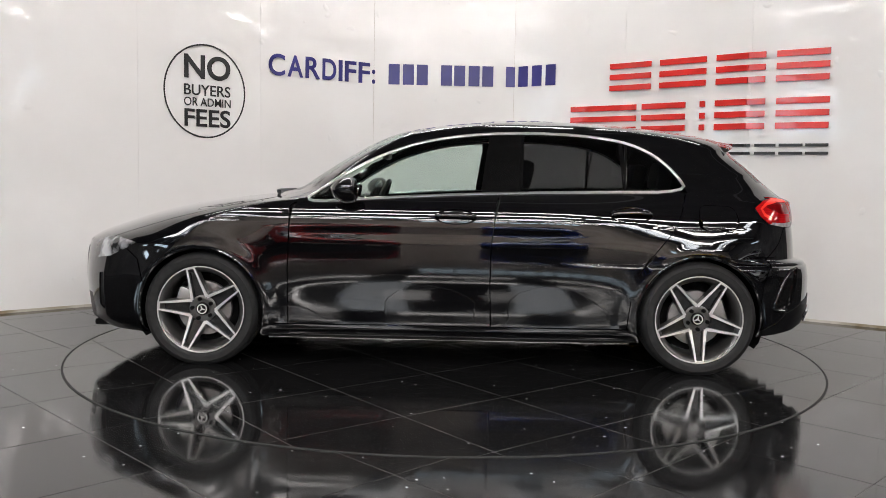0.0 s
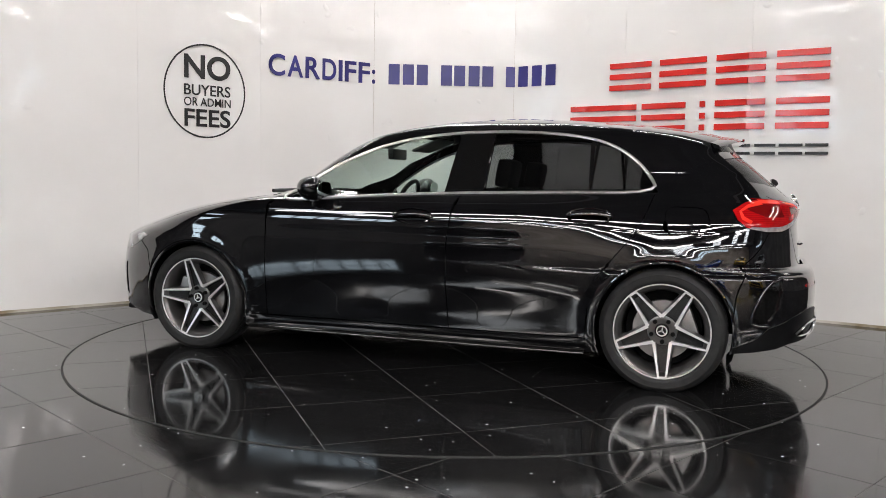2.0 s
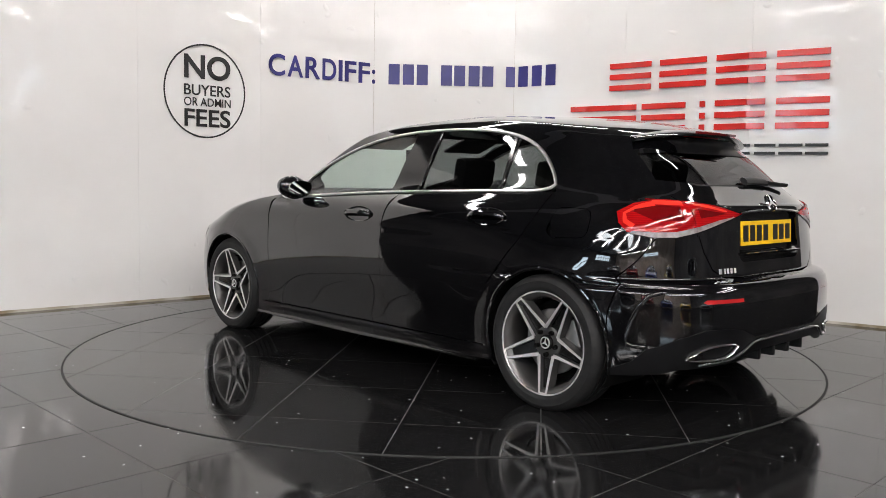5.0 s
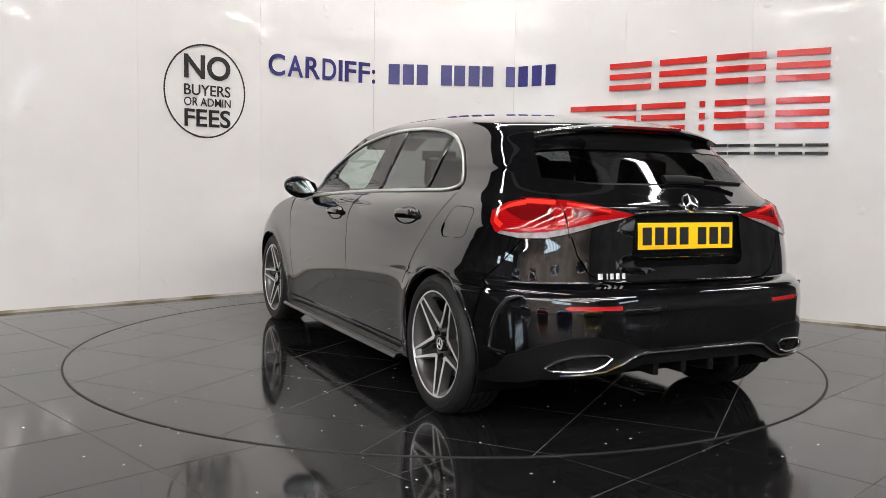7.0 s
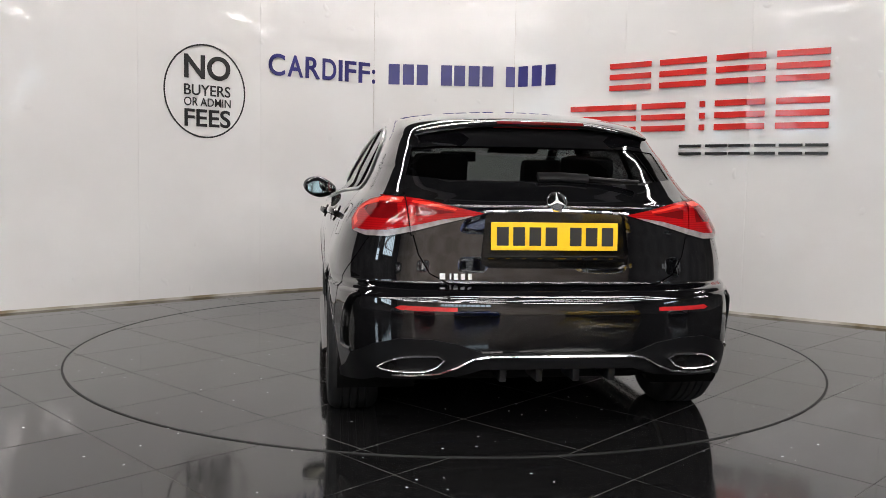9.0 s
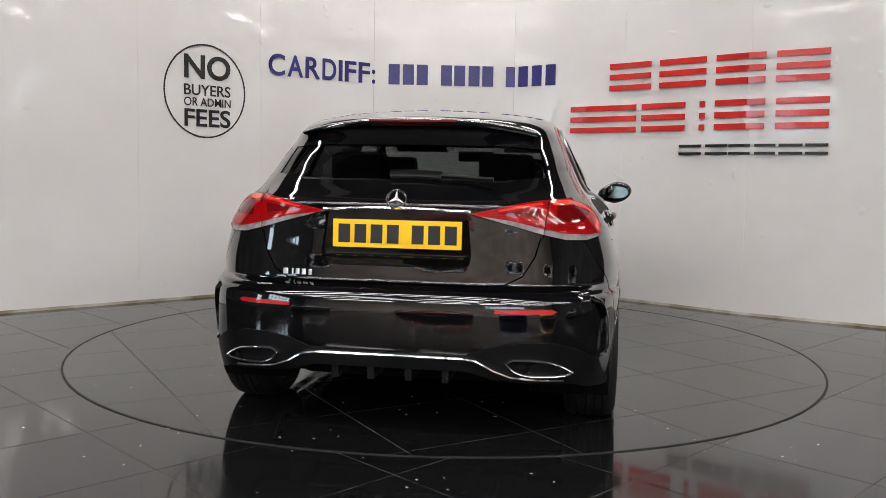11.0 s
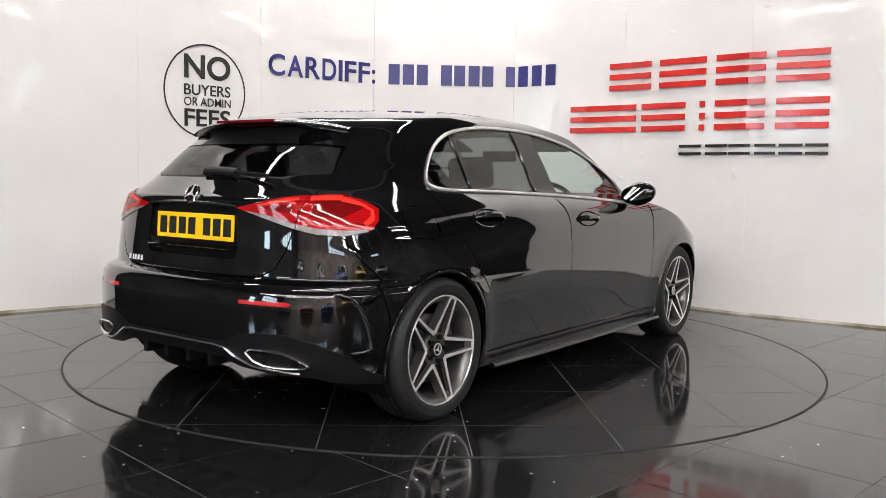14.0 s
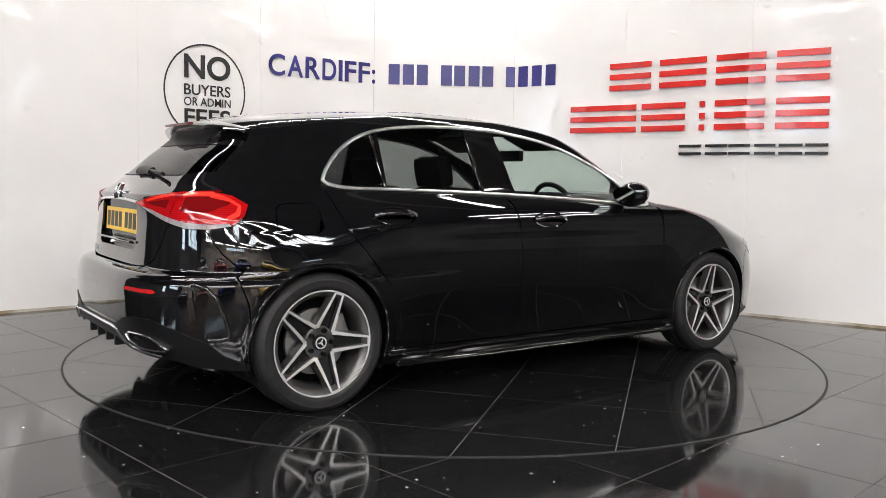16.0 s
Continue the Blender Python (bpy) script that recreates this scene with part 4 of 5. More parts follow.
def trims(car, made):
    for side in (1, -1):
        # bright strip round the side glazing
        loop = fine(rounded(DLO, 2), step=0.03)
        pts, ns = [], []
        for x, z in loop:
            q = q_of_x(x, z)
            p, n = skin(q, z), skin_normal(q, z)
            p = p + n * 0.004
            pts.append((p.x, side * p.y, p.z))
            ns.append((n.x, side * n.y, n.z))
        bm = bmesh.new()
        sweep(bm, pts, ns, 0.018, 0.007, closed=True)
        part("window_trim", bm, SATIN, car, "satin aluminium strip round the side windows")
        # divider of the rear door glass
        for xa, za, xb, zb, wide in ((-0.962, 0.99, -0.985, 1.27, 0.016), (-0.383, 0.976, -0.402, 1.31, 0.014)):
            bm = bmesh.new()
            pts, ns = [], []
            for k in range(9):
                x, z = xa + (xb - xa) * k / 8, za + (zb - za) * k / 8
                q = q_of_x(x, z)
                p, n = skin(q, z), skin_normal(q, z)
                pts.append((p.x, side * p.y, p.z))
                ns.append((n.x, side * n.y, n.z))
            sweep(bm, pts, ns, wide, 0.004)
            part("glass_divider", bm, TRIM, car)
        # door handles: a bowl and a bar across it
        for hx, hz, door in ((-0.028, 0.842, "front_door"), (-0.982, 0.868, "rear_door")):
            q = q_of_x(hx, hz)
            p, n = skin(q, hz), skin_normal(q, hz)
            bm = bmesh.new()
            rows = []
            for k in range(28):
                a = 2 * math.pi * k / 28
                ring = []
                for r, d in ((1.0, 0.0015), (0.93, -0.001), (0.7, -0.012), (0.35, -0.018)):
                    x, z = hx + 0.116 * r * math.cos(a), hz + 0.041 * r * math.sin(a)
                    qq = q_of_x(x, z)
                    pp, nn = skin(qq, z), skin_normal(qq, z)
                    pp = pp + nn * (d + 0.004)
                    ring.append(bm.verts.new((pp.x, side * pp.y, pp.z)))
                rows.append(ring)
            for k in range(28):
                a, b = rows[k], rows[(k + 1) % 28]
                for i in range(3):
                    bm.faces.new((a[i], a[i + 1], b[i + 1], b[i]))
            bm.faces.new([r[-1] for r in rows])
            part("handle_bowl", bm, PAINT, made[(door, side)])
            bm = bmesh.new()
            pts, ns = [], []
            for k in range(15):
                t = k / 14 * 2 - 1
                x, z = hx + 0.112 * t, hz + 0.006 * (1 - t * t)
                qq = q_of_x(x, z)
                pp, nn = skin(qq, z), skin_normal(qq, z)
                pp = pp + nn * (0.006 + 0.024 * (1 - t ** 4))
                pts.append((pp.x, side * pp.y, pp.z))
                ns.append((nn.x, side * nn.y, nn.z))
            sweep(bm, pts, ns, 0.030, 0.010, seg=10)
            part("door_handle", bm, PAINT, made[(door, side)])
        # mirrors
        bm = bmesh.new()
        bmesh.ops.create_uvsphere(bm, u_segments=28, v_segments=16, radius=1.0)
        for v in bm.verts:
            x, y, z = v.co
            k = 1 - 0.25 * max(-y, 0)
            v.co = (0.10 * x * k if x > 0 else 0.055 * x, 0.110 * y, 0.071 * z * k + 0.012 * y)
        bmesh.ops.transform(bm, matrix=Matrix.Translation((0.545, side * 0.92, 0.978)) @ Matrix.Diagonal((1, side, 1, 1)), verts=bm.verts)
        mirror = part("door_mirror", bm, PAINT, car, "gloss black door mirror")
        bm = bmesh.new()
        prism(bm, rounded([(-0.085, -0.04), (0.085, -0.035), (0.085, 0.04), (-0.07, 0.045)], 3), 0, 0.004, Matrix.Translation((0.492, side * 0.92, 0.978)) @ pose(0, 0, 0, 0, -8, 0) @ pose(0, 0, 0, 90, 0, 90 + 180))
        part("mirror_glass", bm, MIRROR, mirror)
        bm = bmesh.new()
        sweep(bm, [(0.56, side * 0.74, 0.925), (0.56, side * 0.80, 0.93), (0.55, side * 0.87, 0.945)], [(0, 0, 1)] * 3, 0.09, 0.02, seg=12)
        part("mirror_arm", bm, TRIM, mirror)
        # sill blade
        bm = bmesh.new()
        pts = [(0.98 - 1.96 * k / 30, side * (0.885 + 0.006 * math.sin(k / 30 * math.pi)), 0.176) for k in range(31)]
        sweep(bm, pts, [(0, side * 0.3, 1)] * 31, 0.05, 0.012, seg=10)
        part("sill_blade", bm, TRIM, car)
        # wheel arch lips
        for hx in (HUB_X, -HUB_X):
            bm = bmesh.new()
            pts, ns = [], []
            for k in range(37):
                a = radians(-16 + 212 * k / 36)
                x, z = hx + ARCH_R * math.cos(a), HUB_Z + ARCH_R * math.sin(a)
                if z < Z_LOW:
                    continue
                q = q_of_x(x, z)
                p, n = skin(q, z), skin_normal(q, z)
                pts.append((p.x, side * p.y - side * 0.004, p.z))
                ns.append((n.x, side * n.y, n.z))
            sweep(bm, pts, ns, 0.018, 0.008, seg=8)
            part("arch_lip", bm, PAINT, car)
            # liner
            bm = bmesh.new()
            prev = None
            for k in range(25):
                a = radians(-30 + 240 * k / 24)
                c, s = math.cos(a) * 0.36, math.sin(a) * 0.36
                row = [bm.verts.new((hx + c, side * y, max(HUB_Z + s, 0.15))) for y in (0.85, 0.52)]
                if prev:
                    bm.faces.new((prev[0], row[0], row[1], prev[1]))
                prev = row
            part("wheel_liner", bm, LINER, car)
        # rear corner vent blade
        bm = bmesh.new()
        pts, ns = [], []
        bend = [(-1.915, 0.592), (-1.872, 0.574), (-1.838, 0.530), (-1.806, 0.460), (-1.787, 0.395), (-1.786, 0.366), (-1.815, 0.356), (-1.865, 0.356)]
        for k in range(29):
            i = min(k // 4, 6)
            t = k / 4 - i
            x = bend[i][0] + (bend[i + 1][0] - bend[i][0]) * t
            z = bend[i][1] + (bend[i + 1][1] - bend[i][1]) * t
            q = q_of_x(x, z)
            p, n = skin(q, z), skin_normal(q, z)
            p = p + n * 0.001
            pts.append((p.x, side * p.y, p.z))
            ns.append((n.x, side * n.y, n.z))
        sweep(bm, pts, ns, 0.020, 0.009, seg=10)
        part("corner_fin", bm, PAINT, made[("rear_bumper", 1)])


def wheel(car, hx, side, turned):
    """One wheel with its tyre, two-tone five double-spoke rim, hub and brake."""
    w = new("wheel")
    w.parent = car
    w.matrix_basis = pose(hx, side * 0.775, HUB_Z, 0, 0, 0 if side > 0 else 180)
    bm = bmesh.new()
    prof = [(0.232, -0.10), (0.262, -0.112), (0.292, -0.108), (0.309, -0.092), (0.3165, -0.070), (0.3165, -0.056), (0.310, -0.054), (0.310, -0.048), (0.318, -0.046), (0.318, -0.022), (0.311, -0.020), (0.311, -0.014), (0.3185, -0.012),
            (0.3185, 0.012), (0.311, 0.014), (0.311, 0.020), (0.318, 0.022), (0.318, 0.046), (0.310, 0.048), (0.310, 0.054), (0.3165, 0.056), (0.3165, 0.070), (0.309, 0.092), (0.300, 0.102), (0.285, 0.110), (0.280, 0.1085), (0.262, 0.112), (0.248, 0.108), (0.238, 0.100), (0.232, 0.092)]
    lathe(bm, prof, 72, closed=True)
    for v in bm.verts:
        if v.co.z < -HUB_Z:
            v.co.z = -HUB_Z
    part("tyre", bm, RUBBER, w)
    bm = bmesh.new()
    lathe(bm, [(0.240, 0.096), (0.242, 0.101), (0.240, 0.104), (0.2355, 0.104), (0.2335, 0.100)], 72, closed=True)
    part("rim_lip", bm, ALLOY, w, "bright machined rim edge")
    bm = bmesh.new()
    lathe(bm, [(0.234, 0.1005), (0.226, 0.097), (0.214, 0.084), (0.208, 0.070), (0.203, 0.050), (0.200, -0.09), (0.205, -0.10), (0.236, -0.10)], 72)
    part("rim_barrel", bm, GREY, w, "titanium grey rim barrel")

    def at(r, a, y):
        return (r * math.cos(a), y, r * math.sin(a))

    for k in range(5):
        mid = radians(turned + 72 * k)
        spin = Matrix.Rotation(-mid, 3, "Y")
        spoke_bm, face_bm, slot_bm = bmesh.new(), bmesh.new(), bmesh.new()

        def strip(bmx, rows):
            """A solid strip through rows of four corners."""
            prev = None
            for row in rows:
                loop = [bmx.verts.new(spin @ Vector(p)) for p in row]
                if prev:
                    for i in range(4):
                        bmx.faces.new((prev[i], prev[(i + 1) % 4], loop[(i + 1) % 4], loop[i]))
                else:
                    bmx.faces.new(loop)
                prev = loop
            bmx.faces.new(prev[::-1])

        for sg in (-1, 1):
            # one arm of the pair, from the fork by the hub to the rim, with a broad sloping outer flank
            body, face = [], []
            for t in np.linspace(0, 1, 8):
                r = 0.058 + 0.176 * t
                c = 0.0425 - 0.0235 * t ** 0.9
                h = 0.0090 - 0.0044 * t ** 0.7
                y = 0.072 + 0.029 * t
                out = h + 0.005 + 0.006 * t
                body.append(((r, y - 0.003, sg * (c - h - 0.001)), (r, y - 0.003, sg * (c + h + 0.0012)), (r, y - 0.042, sg * (c + out)), (r, y - 0.042, sg * (c - h - 0.001))))
                face.append(((r, y, sg * (c - h)), (r, y, sg * (c + h)), (r, y - 0.0035, sg * (c + h)), (r, y - 0.0035, sg * (c - h))))
            strip(spoke_bm, body)
            strip(face_bm, face)
        strip(face_bm, [((r, y, -0.021), (r, y, 0.021), (r, y - 0.004, 0.021), (r, y - 0.004, -0.021)) for r, y in ((0.2275, 0.1005), (0.2345, 0.1015))])
        strip(slot_bm, [((r, y, -c), (r, y, c), (r, y - 0.02, c), (r, y - 0.02, -c)) for r, y, c in ((0.062, 0.050, 0.030), (0.23, 0.076, 0.014))])
        spoke = part("spoke", spoke_bm, GREY, w, "grey double spoke with machined face")
        part("machined_face", face_bm, ALLOY, spoke)
        part("spoke_slot", slot_bm, SLOT, spoke, "black recess between the two arms")
    bm = bmesh.new()
    lathe(bm, [(0.0, 0.060), (0.046, 0.060), (0.066, 0.064), (0.074, 0.060), (0.078, 0.03), (0.0, 0.03)], 40)
    part("hub", bm, GREY, w)
    bm = bmesh.new()
    lathe(bm, [(0.0, 0.0765), (0.020, 0.0765), (0.027, 0.075), (0.033, 0.075), (0.035, 0.072), (0.036, 0.05)], 40)
    cap = part("centre_cap", bm, SLOT, w, "dark centre cap with silver ring")
    bm = bmesh.new()
    lathe(bm, [(0.022, 0.078), (0.028, 0.078), (0.028, 0.074), (0.022, 0.074)], 32, closed=True)
    part("cap_ring", bm, ALLOY, cap)
    for k in range(3):
        bm = bmesh.new()
        prism(bm, [(-0.005, 0.0), (0.0, -0.004), (0.005, 0.0), (0.0, 0.024)], 0.0755, 0.079, Matrix.Rotation(radians(turned + 120 * k), 4, "Y") @ Matrix.Rotation(radians(-90), 4, "X"))
        part("cap_bar", bm, ALLOY, cap, smooth=False)
    for k in range(5):
        a = radians(turned + 72 * k)
        bm = bmesh.new()
        lathe(bm, [(0.0, 0.074), (0.006, 0.074), (0.0065, 0.079), (0.0105, 0.079), (0.011, 0.060)], 12, Matrix.Translation(at(0.056, a, 0)))
        part("wheel_bolt", bm, LINER, w)
    bm = bmesh.new()
    lathe(bm, [(0.0, 0.098), (0.004, 0.098), (0.0045, 0.07), (0.0, 0.07)], 10, Matrix.Translation(at(0.205, radians(turned + 30), 0)))
    part("tyre_valve", bm, LINER, w)
    bm = bmesh.new()
    lathe(bm, [(0.06, 0.022), (0.150, 0.022), (0.152, 0.019), (0.152, 0.002), (0.150, -0.001), (0.06, -0.001)], 48, closed=True)
    part("brake_disc", bm, STEEL, w, "worn steel brake disc")
    bm = bmesh.new()
    lathe(bm, [(0.0, 0.035), (0.07, 0.035), (0.075, 0.02), (0.075, -0.02), (0.19, -0.03), (0.195, -0.09)], 40)
    part("backplate", bm, LINER, w)
    bm = bmesh.new()
    box(bm, 0.09, 0.165, -0.02, 0.04, -0.07, 0.07, Matrix.Rotation(radians(-20 if hx > 0 else -160), 4, "Y"), bevel=0.012)
    part("brake_caliper", bm, STEEL, w)
    return w


def rear_fittings(car, made):
    hatch, bumper = made[("hatch", 1)], made[("rear_bumper", 1)]
    # bright strip over the number plate
    def line_on_rear(ys, zs, lift):
        pts, ns = [], []
        for y, z in zip(ys, zs):
            q = q_of_y(abs(y), z) if abs(y) > 1e-4 else 0.0
            p, n = skin(q, z), skin_normal(q, z)
            sg = 1 if y >= 0 else -1
            if abs(y) < 1e-3:
                n = Vector((n.x, 0, n.z)).normalized()
            p = p + n * lift
            pts.append((p.x, sg * p.y, p.z))
            ns.append((n.x, sg * n.y, n.z))
        return pts, ns
    ys = list(np.linspace(-0.295, 0.295, 25))
    bm = bmesh.new()
    sweep(bm, *line_on_rear(ys, [0.930 - 0.012 * (y / 0.3) ** 2 for y in ys], 0.004), 0.014, 0.006)
    part("chrome_strip", bm, CHROME, hatch, "polished chrome strip above the number plate")
    # number plate in a recessed tray
    bm = bmesh.new()
    tray = chamfered([(-0.325, -0.01), (0.325, -0.01), (0.31, 0.235), (-0.31, 0.235)], 0.03)
    prism(bm, tray, 0, 0.004, Matrix.Translation((-1.981, 0, 0.695)) @ pose(0, 0, 0, 90, 0, -90))
    part("plate_tray", bm, TRIM, hatch)
    bm = bmesh.new()
    box(bm, -0.26, 0.26, 0, 0.111, 0.0, 0.004, Matrix.Translation((-1.993, 0, 0.770)) @ pose(0, 0, 0, 87, 0, -90), bevel=0.0015)
    plate = part("number_plate", bm, PLATE, car, "yellow rear number plate with black bars", smooth=False)
    for k, x in enumerate((-0.213, -0.147, -0.081, -0.015, 0.085, 0.151, 0.217)):
        bm = bmesh.new()
        box(bm, x - 0.024, x + 0.024, 0.018, 0.092, 0.004, 0.0052, Matrix.Translation((-1.993, 0, 0.770)) @ pose(0, 0, 0, 87, 0, -90))
        part("plate_bar", bm, INK, plate, smooth=False)
    bm = bmesh.new()
    sweep(bm, [(-2.026, y, 0.735) for y in np.linspace(-0.28, 0.28, 15)], [(-1, 0, 0.4)] * 15, 0.012, 0.012)
    part("tray_lip", bm, PAINT, hatch)
    # round badge
    m = Matrix.Translation((X_REAR(0.960) - 0.006, 0, 0.962)) @ pose(0, 0, 0, 0, 0, 90) @ pose(0, 0, 0, 28)
    bm = bmesh.new()
    lathe(bm, [(0.036, 0.0), (0.042, 0.0), (0.042, 0.010), (0.039, 0.013), (0.036, 0.010)], 40, m, closed=True)
    badge = part("badge_ring", bm, CHROME, hatch, "round chrome badge")
    bm = bmesh.new()
    lathe(bm, [(0.0, 0.009), (0.012, 0.009), (0.020, 0.004), (0.036, 0.003)], 40, m)
    part("badge_disc", bm, TRIM, badge)
    for k in range(3):
        bm = bmesh.new()
        prism(bm, [(-0.0065, 0.0), (0.0, -0.004), (0.0065, 0.0), (0.0, 0.037)], 0.009, 0.0125, m @ Matrix.Rotation(radians(120 * k), 4, "Y") @ Matrix.Rotation(radians(-90), 4, "X") @ Matrix.Diagonal((1, -1, 1, 1)))
        part("badge_arm", bm, BADGE, badge, smooth=False)
    # model lettering as plain chrome bars
    for k, (y, w) in enumerate(((0.452, 0.022), (0.421, 0.007), (0.400, 0.017), (0.373, 0.017), (0.345, 0.015))):
        pts, ns = line_on_rear([y, y], [0.655, 0.678], 0.002)
        bm = bmesh.new()
        sweep(bm, pts, ns, w, 0.003, seg=6)
        part("badge_bar", bm, BADGE, hatch)
    # chrome line along the valance and the tail pipes
    val = made[("valance", 1)]
    prof = [(-0.66, 0.285), (-0.56, 0.292), (-0.47, 0.302), (-0.40, 0.328), (-0.34, 0.360), (-0.28, 0.368)]
    prof = prof + [(0.0, 0.369)] + [(-y, z) for y, z in prof[::-1]]
    ys, zs = [], []
    for (a, b), (c, d) in zip(prof[:-1], prof[1:]):
        for k in range(5):
            ys.append(a + (c - a) * k / 5)
            zs.append(b + (d - b) * k / 5)
    bm = bmesh.new()
    sweep(bm, *line_on_rear(ys, zs, 0.012), 0.013, 0.008)
    part("chrome_strip", bm, CHROME, val, "chrome strip along the rear valance")
    for sg in (1, -1):
        loop = rounded([(0.435, 0.368), (0.595, 0.364), (0.66, 0.340), (0.705, 0.309), (0.60, 0.303), (0.495, 0.312)], 1)
        pts, ns = line_on_rear([sg * y for y, z in loop], [z for y, z in loop], 0.010)
        bm = bmesh.new()
        sweep(bm, pts, ns, 0.009, 0.010, closed=True)
        pipe = part("tailpipe_trim", bm, CHROME, val, "chrome-edged tailpipe opening")
        pts, ns = line_on_rear([sg * (0.56 + (y - 0.56) * 0.97) for y, z in loop], [0.335 + (z - 0.335) * 0.95 for y, z in loop], 0.006)
        bm = bmesh.new()
        bm.faces.new([bm.verts.new(p) for p in pts])
        part("tailpipe_opening", bm, LINER, pipe, smooth=False)
    # diffuser ribs
    for y in (-0.22, -0.075, 0.075, 0.22):
        bm = bmesh.new()
        box(bm, -2.09, -1.90, y - 0.014, y + 0.014, 0.262, 0.345, bevel=0.006)
        part("diffuser_rib", bm, PLASTIC, val)
    # wiper
    pts = [(X_REAR(z) - 0.022, y, z) for y, z in ((0.05, 1.062), (-0.05, 1.064), (-0.16, 1.058), (-0.28, 1.050), (-0.37, 1.046))]
    bm = bmesh.new()
    sweep(bm, pts[:3], [(-0.7, 0, 0.7)] * 3, 0.045, 0.014, seg=10)
    wiper = part("rear_wiper", bm, PLASTIC, car, "black rear wiper arm")
    bm = bmesh.new()
    sweep(bm, pts[1:], [(-0.7, 0, 0.7)] * 4, 0.016, 0.012)
    part("wiper_blade", bm, PLASTIC, wiper)
    # spoiler lip
    bm = bmesh.new()
    pts, ns = [], []
    for y in np.linspace(-0.49, 0.49, 31):
        k = abs(y / 0.49)
        pts.append((-1.640 + 0.11 * k ** 2.4, y, 1.294 - 0.045 * k ** 2.4))
        ns.append((-0.12, 0, 1))
    sweep(bm, pts, ns, 0.15, 0.016, seg=14)
    part("spoiler_lip", bm, PAINT, made[("spoiler", 1)])
    bm = bmesh.new()
    box(bm, -0.19, 0.19, -0.006, 0.006, -0.006, 0.006, Matrix.Translation((-1.713, 0, 1.290)) @ pose(0, 0, 0, 0, 0, 90), bevel=0.002)
    part("brake_light", bm, DARKRED, made[("spoiler", 1)], "red high-level brake light")


def front_wipers(car):
    """Two wiper arms lying at the foot of the windscreen."""
    for y0, y1 in ((-0.52, 0.08), (0.05, 0.62)):
        bm = bmesh.new()
        pts = []
        for k in range(9):
            y = y0 + (y1 - y0) * k / 8
            pts.append((1.075 - 0.24 * abs(y) ** 2, y, 0.957))
        sweep(bm, pts, [(0.4, 0, 1)] * 9, 0.02, 0.012)
        part("windscreen_wiper", bm, PLASTIC, car)


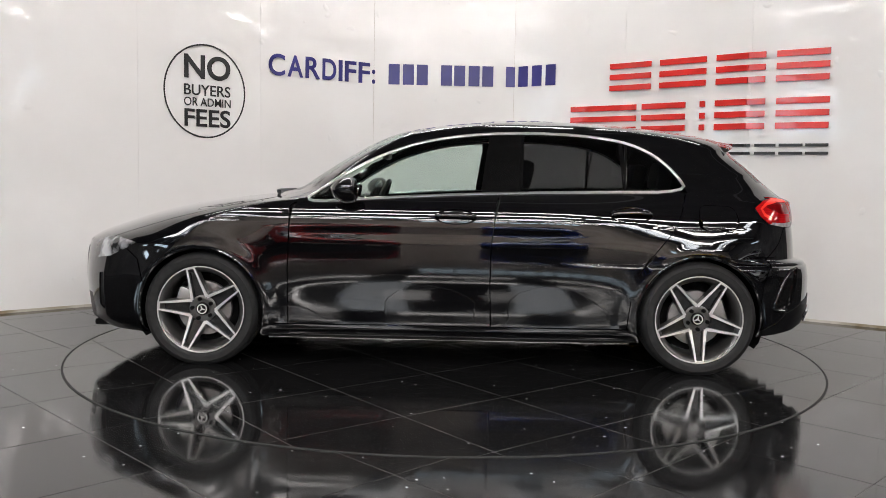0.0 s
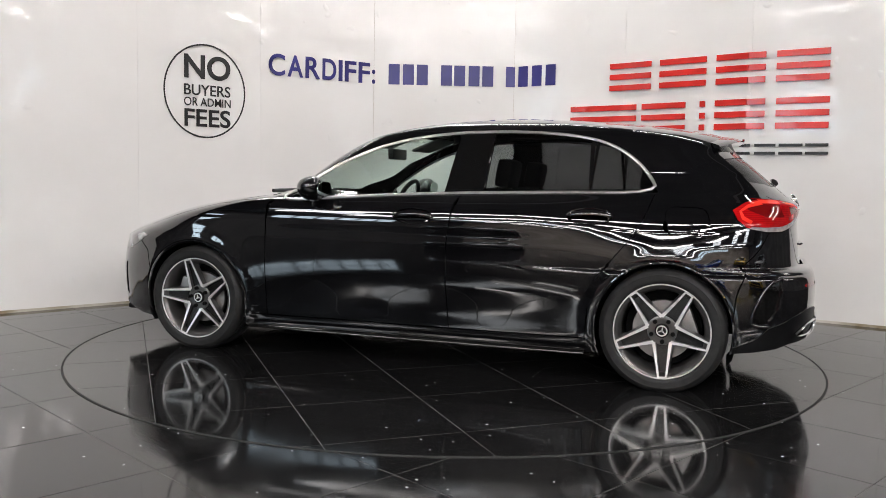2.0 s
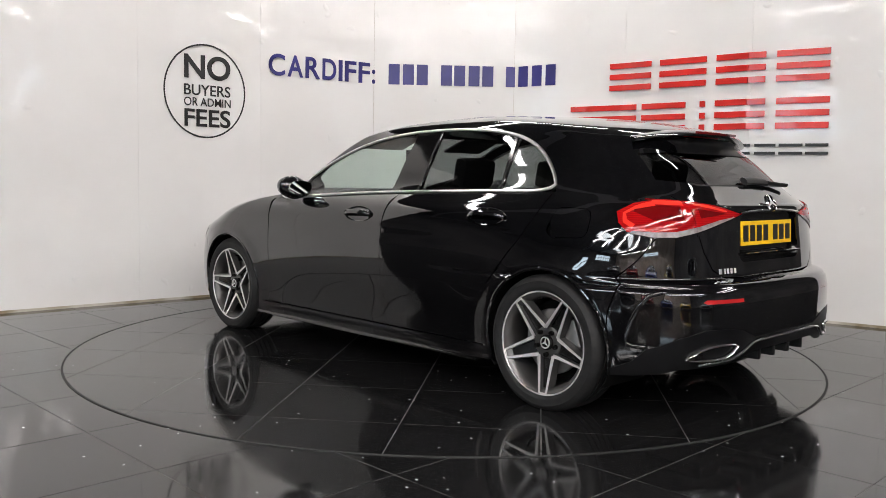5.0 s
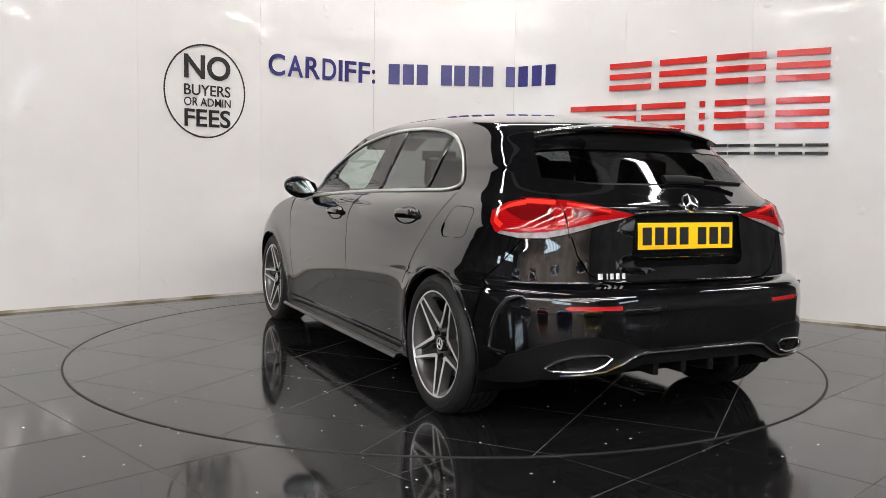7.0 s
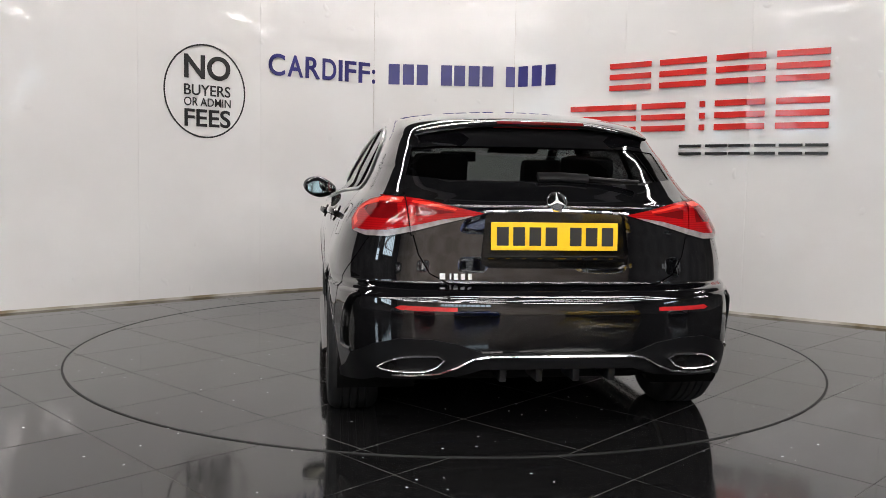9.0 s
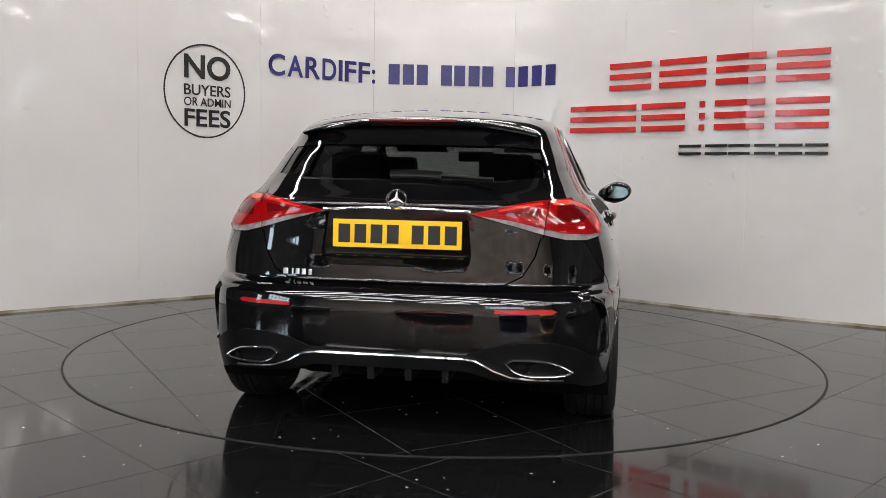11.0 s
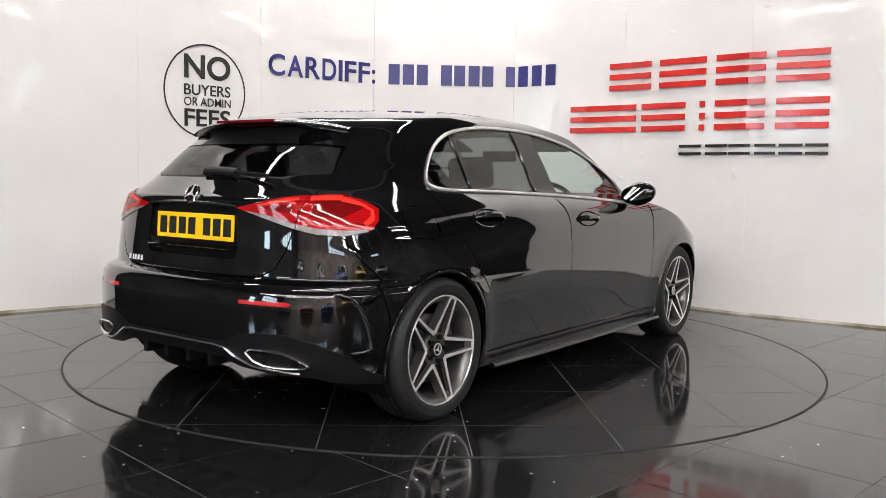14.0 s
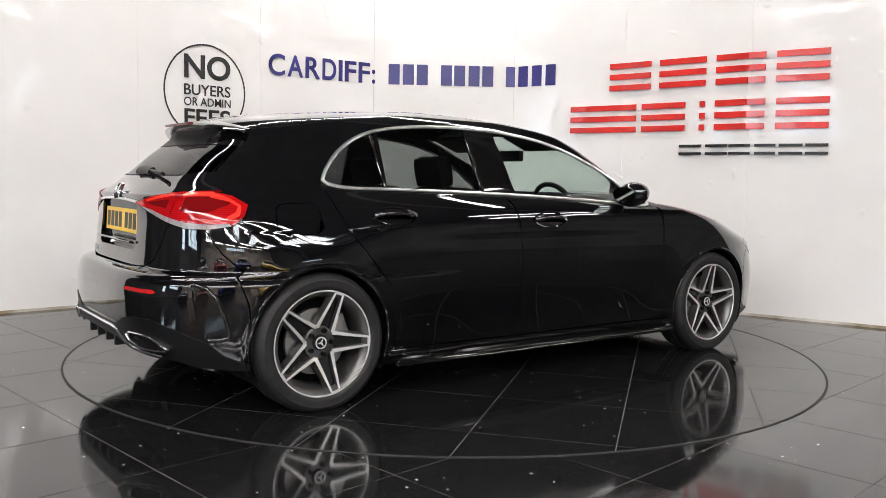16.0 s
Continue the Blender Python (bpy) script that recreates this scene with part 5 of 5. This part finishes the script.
def cabin(car):
    bm = bmesh.new()
    box(bm, -1.62, 1.72, -0.70, 0.70, 0.18, 0.25, bevel=0.02)
    part("underbody", bm, LINER, car)
    bm = bmesh.new()
    box(bm, -2.03, -1.58, -0.66, 0.66, 0.305, 0.33, bevel=0.01)
    part("rear_floor", bm, LINER, car)
    # silencer and axle beam, added to block the light under the tail
    bm = bmesh.new()
    box(bm, -1.93, -1.66, -0.40, 0.40, 0.235, 0.30, bevel=0.03)
    part("silencer", bm, LINER, car)
    bm = bmesh.new()
    box(bm, -1.44, -1.29, -0.66, 0.66, 0.13, 0.22, bevel=0.02)
    part("rear_axle", bm, LINER, car)
    bm = bmesh.new()
    box(bm, 1.70, 2.06, -0.62, 0.62, 0.165, 0.20, bevel=0.01)
    part("front_undertray", bm, LINER, car)
    bm = bmesh.new()
    box(bm, 0.62, 1.05, -0.68, 0.68, 0.30, 0.88, bevel=0.05)
    dash = part("dashboard", bm, PLASTIC, car)
    bm = bmesh.new()
    box(bm, -1.75, -1.25, -0.62, 0.62, 0.3, 0.93, bevel=0.04)
    part("parcel_shelf", bm, LINER, car)

    def seat(x, y, wide):
        s = new("seat")
        s.parent = car
        s.matrix_basis = pose(x, y, 0.3)
        bm = bmesh.new()
        box(bm, -0.26, 0.26, -wide, wide, 0.0, 0.2, bevel=0.05)
        part("cushion", bm, SEAT, s)
        bm = bmesh.new()
        box(bm, -0.07, 0.07, -wide + 0.01, wide - 0.01, 0.0, 0.62, Matrix.Translation((-0.24, 0, 0.1)) @ pose(0, 0, 0, 0, -16, 0), bevel=0.05)
        part("backrest", bm, SEAT, s)
        for yy in ((0,) if wide < 0.4 else (-0.36, 0.36)):
            bm = bmesh.new()
            box(bm, -0.05, 0.05, -0.13, 0.13, 0.0, 0.17, Matrix.Translation((-0.43, yy, 0.70)) @ pose(0, 0, 0, 0, -10, 0), bevel=0.04)
            part("headrest", bm, SEAT, s)
    seat(0.02, 0.36, 0.25)
    seat(0.02, -0.36, 0.25)
    seat(-0.80, 0.0, 0.60)
    # steering wheel on the right-hand side
    m = Matrix.Translation((0.50, -0.36, 0.86)) @ pose(0, 0, 0, 0, 0, 90) @ pose(0, 0, 0, -22)
    bm = bmesh.new()
    ring = []
    for k in range(40):
        a = 2 * math.pi * k / 40
        ring.append([bm.verts.new(m @ Vector(((0.18 + 0.016 * math.cos(b)) * math.cos(a), 0.016 * math.sin(b), (0.18 + 0.016 * math.cos(b)) * math.sin(a)))) for b in [2 * math.pi * j / 10 for j in range(10)]])
    for k in range(40):
        a, b = ring[k], ring[(k + 1) % 40]
        for j in range(10):
            bm.faces.new((a[j], a[(j + 1) % 10], b[(j + 1) % 10], b[j]))
    sw = part("steering_wheel", bm, PLASTIC, car, "black leather steering wheel")
    bm = bmesh.new()
    box(bm, -0.165, 0.165, -0.02, 0.02, -0.035, 0.02, m, bevel=0.01)
    box(bm, -0.07, 0.07, -0.03, 0.04, -0.07, 0.06, m, bevel=0.02)
    part("wheel_boss", bm, PLASTIC, sw)
    bm = bmesh.new()
    box(bm, -0.02, 0.02, -0.12, 0.12, -0.035, 0.035, Matrix.Translation((0.42, 0, 1.20)), bevel=0.012)
    part("interior_mirror", bm, PLASTIC, car)
    for y in (0.36, -0.36):
        bm = bmesh.new()
        box(bm, -0.1, 0.1, -0.17, 0.17, -0.008, 0.008, Matrix.Translation((0.30, y, 1.27)) @ pose(0, 0, 0, 0, 22, 0), bevel=0.005)
        part("sun_visor", bm, LINING, car)


def build_car():
    car = thing("car", pose(0, 0, 0), "black glossy five-door hatchback with grey alloy wheels on turntable", "car")
    made = car_skin(car)
    trims(car, made)
    rear_fittings(car, made)
    cabin(car)
    front_wipers(car)
    for hx, side, turned in ((HUB_X, 1, 76), (-HUB_X, 1, 51), (HUB_X, -1, 23), (-HUB_X, -1, 38)):
        wheel(car, hx, side, turned)
    return car


# ---- build ----
hall()
display_wall()
wall_lettering()
the_table = turntable()
the_car = build_car()
floor()


def parked_cars():
    """Other cars of the same make parked along the hall behind the camera."""
    for name, label, color, x, y, turn in (("grey", "grey glossy hatchback parked in the hall", (0.09, 0.09, 0.10), -5.6, -9.4, 60), ("red", "red glossy hatchback parked in the hall", (0.42, 0.012, 0.012), -2.2, -9.9, 72),
                                           ("blue", "blue glossy hatchback parked in the hall", (0.012, 0.05, 0.34), 1.4, -9.7, 98), ("yellow", "yellow glossy hatchback parked in the hall", (0.72, 0.45, 0.02), 4.9, -9.2, 118), ("silver", "silver glossy hatchback parked in the hall", (0.5, 0.51, 0.52), 8.0, -6.2, 160)):
        paint = Mat(name + "_car_paint", color, 0.12, coat=0.8).m
        other = tagged(copy_thing(the_car, pose(x, y, FLOOR_TOP, 0, 0, turn)), label, "car", "cars parked in the hall")
        for ob in other.children_recursive:
            if ob.type == "MESH" and ob.data.materials[0] == PAINT:
                ob.material_slots[0].link = "OBJECT"
                ob.material_slots[0].material = paint


parked_cars()

CAR_OFFSET = Matrix.Translation((-0.0289, -0.1279, 0.0))
PHASE, RATE = 179.316, -8.9568


def motions():
    """The turntable and the car on it turn together at a steady rate."""
    turn = [t * 0.25 for t in range(65)]
    walk(the_table, [(t, pose(0, 0, 0, 0, 0, PHASE + RATE * t)) for t in turn])
    walk(the_car, [(t, pose(0, 0, 0, 0, 0, PHASE + RATE * t) @ CAR_OFFSET) for t in turn])


motions()
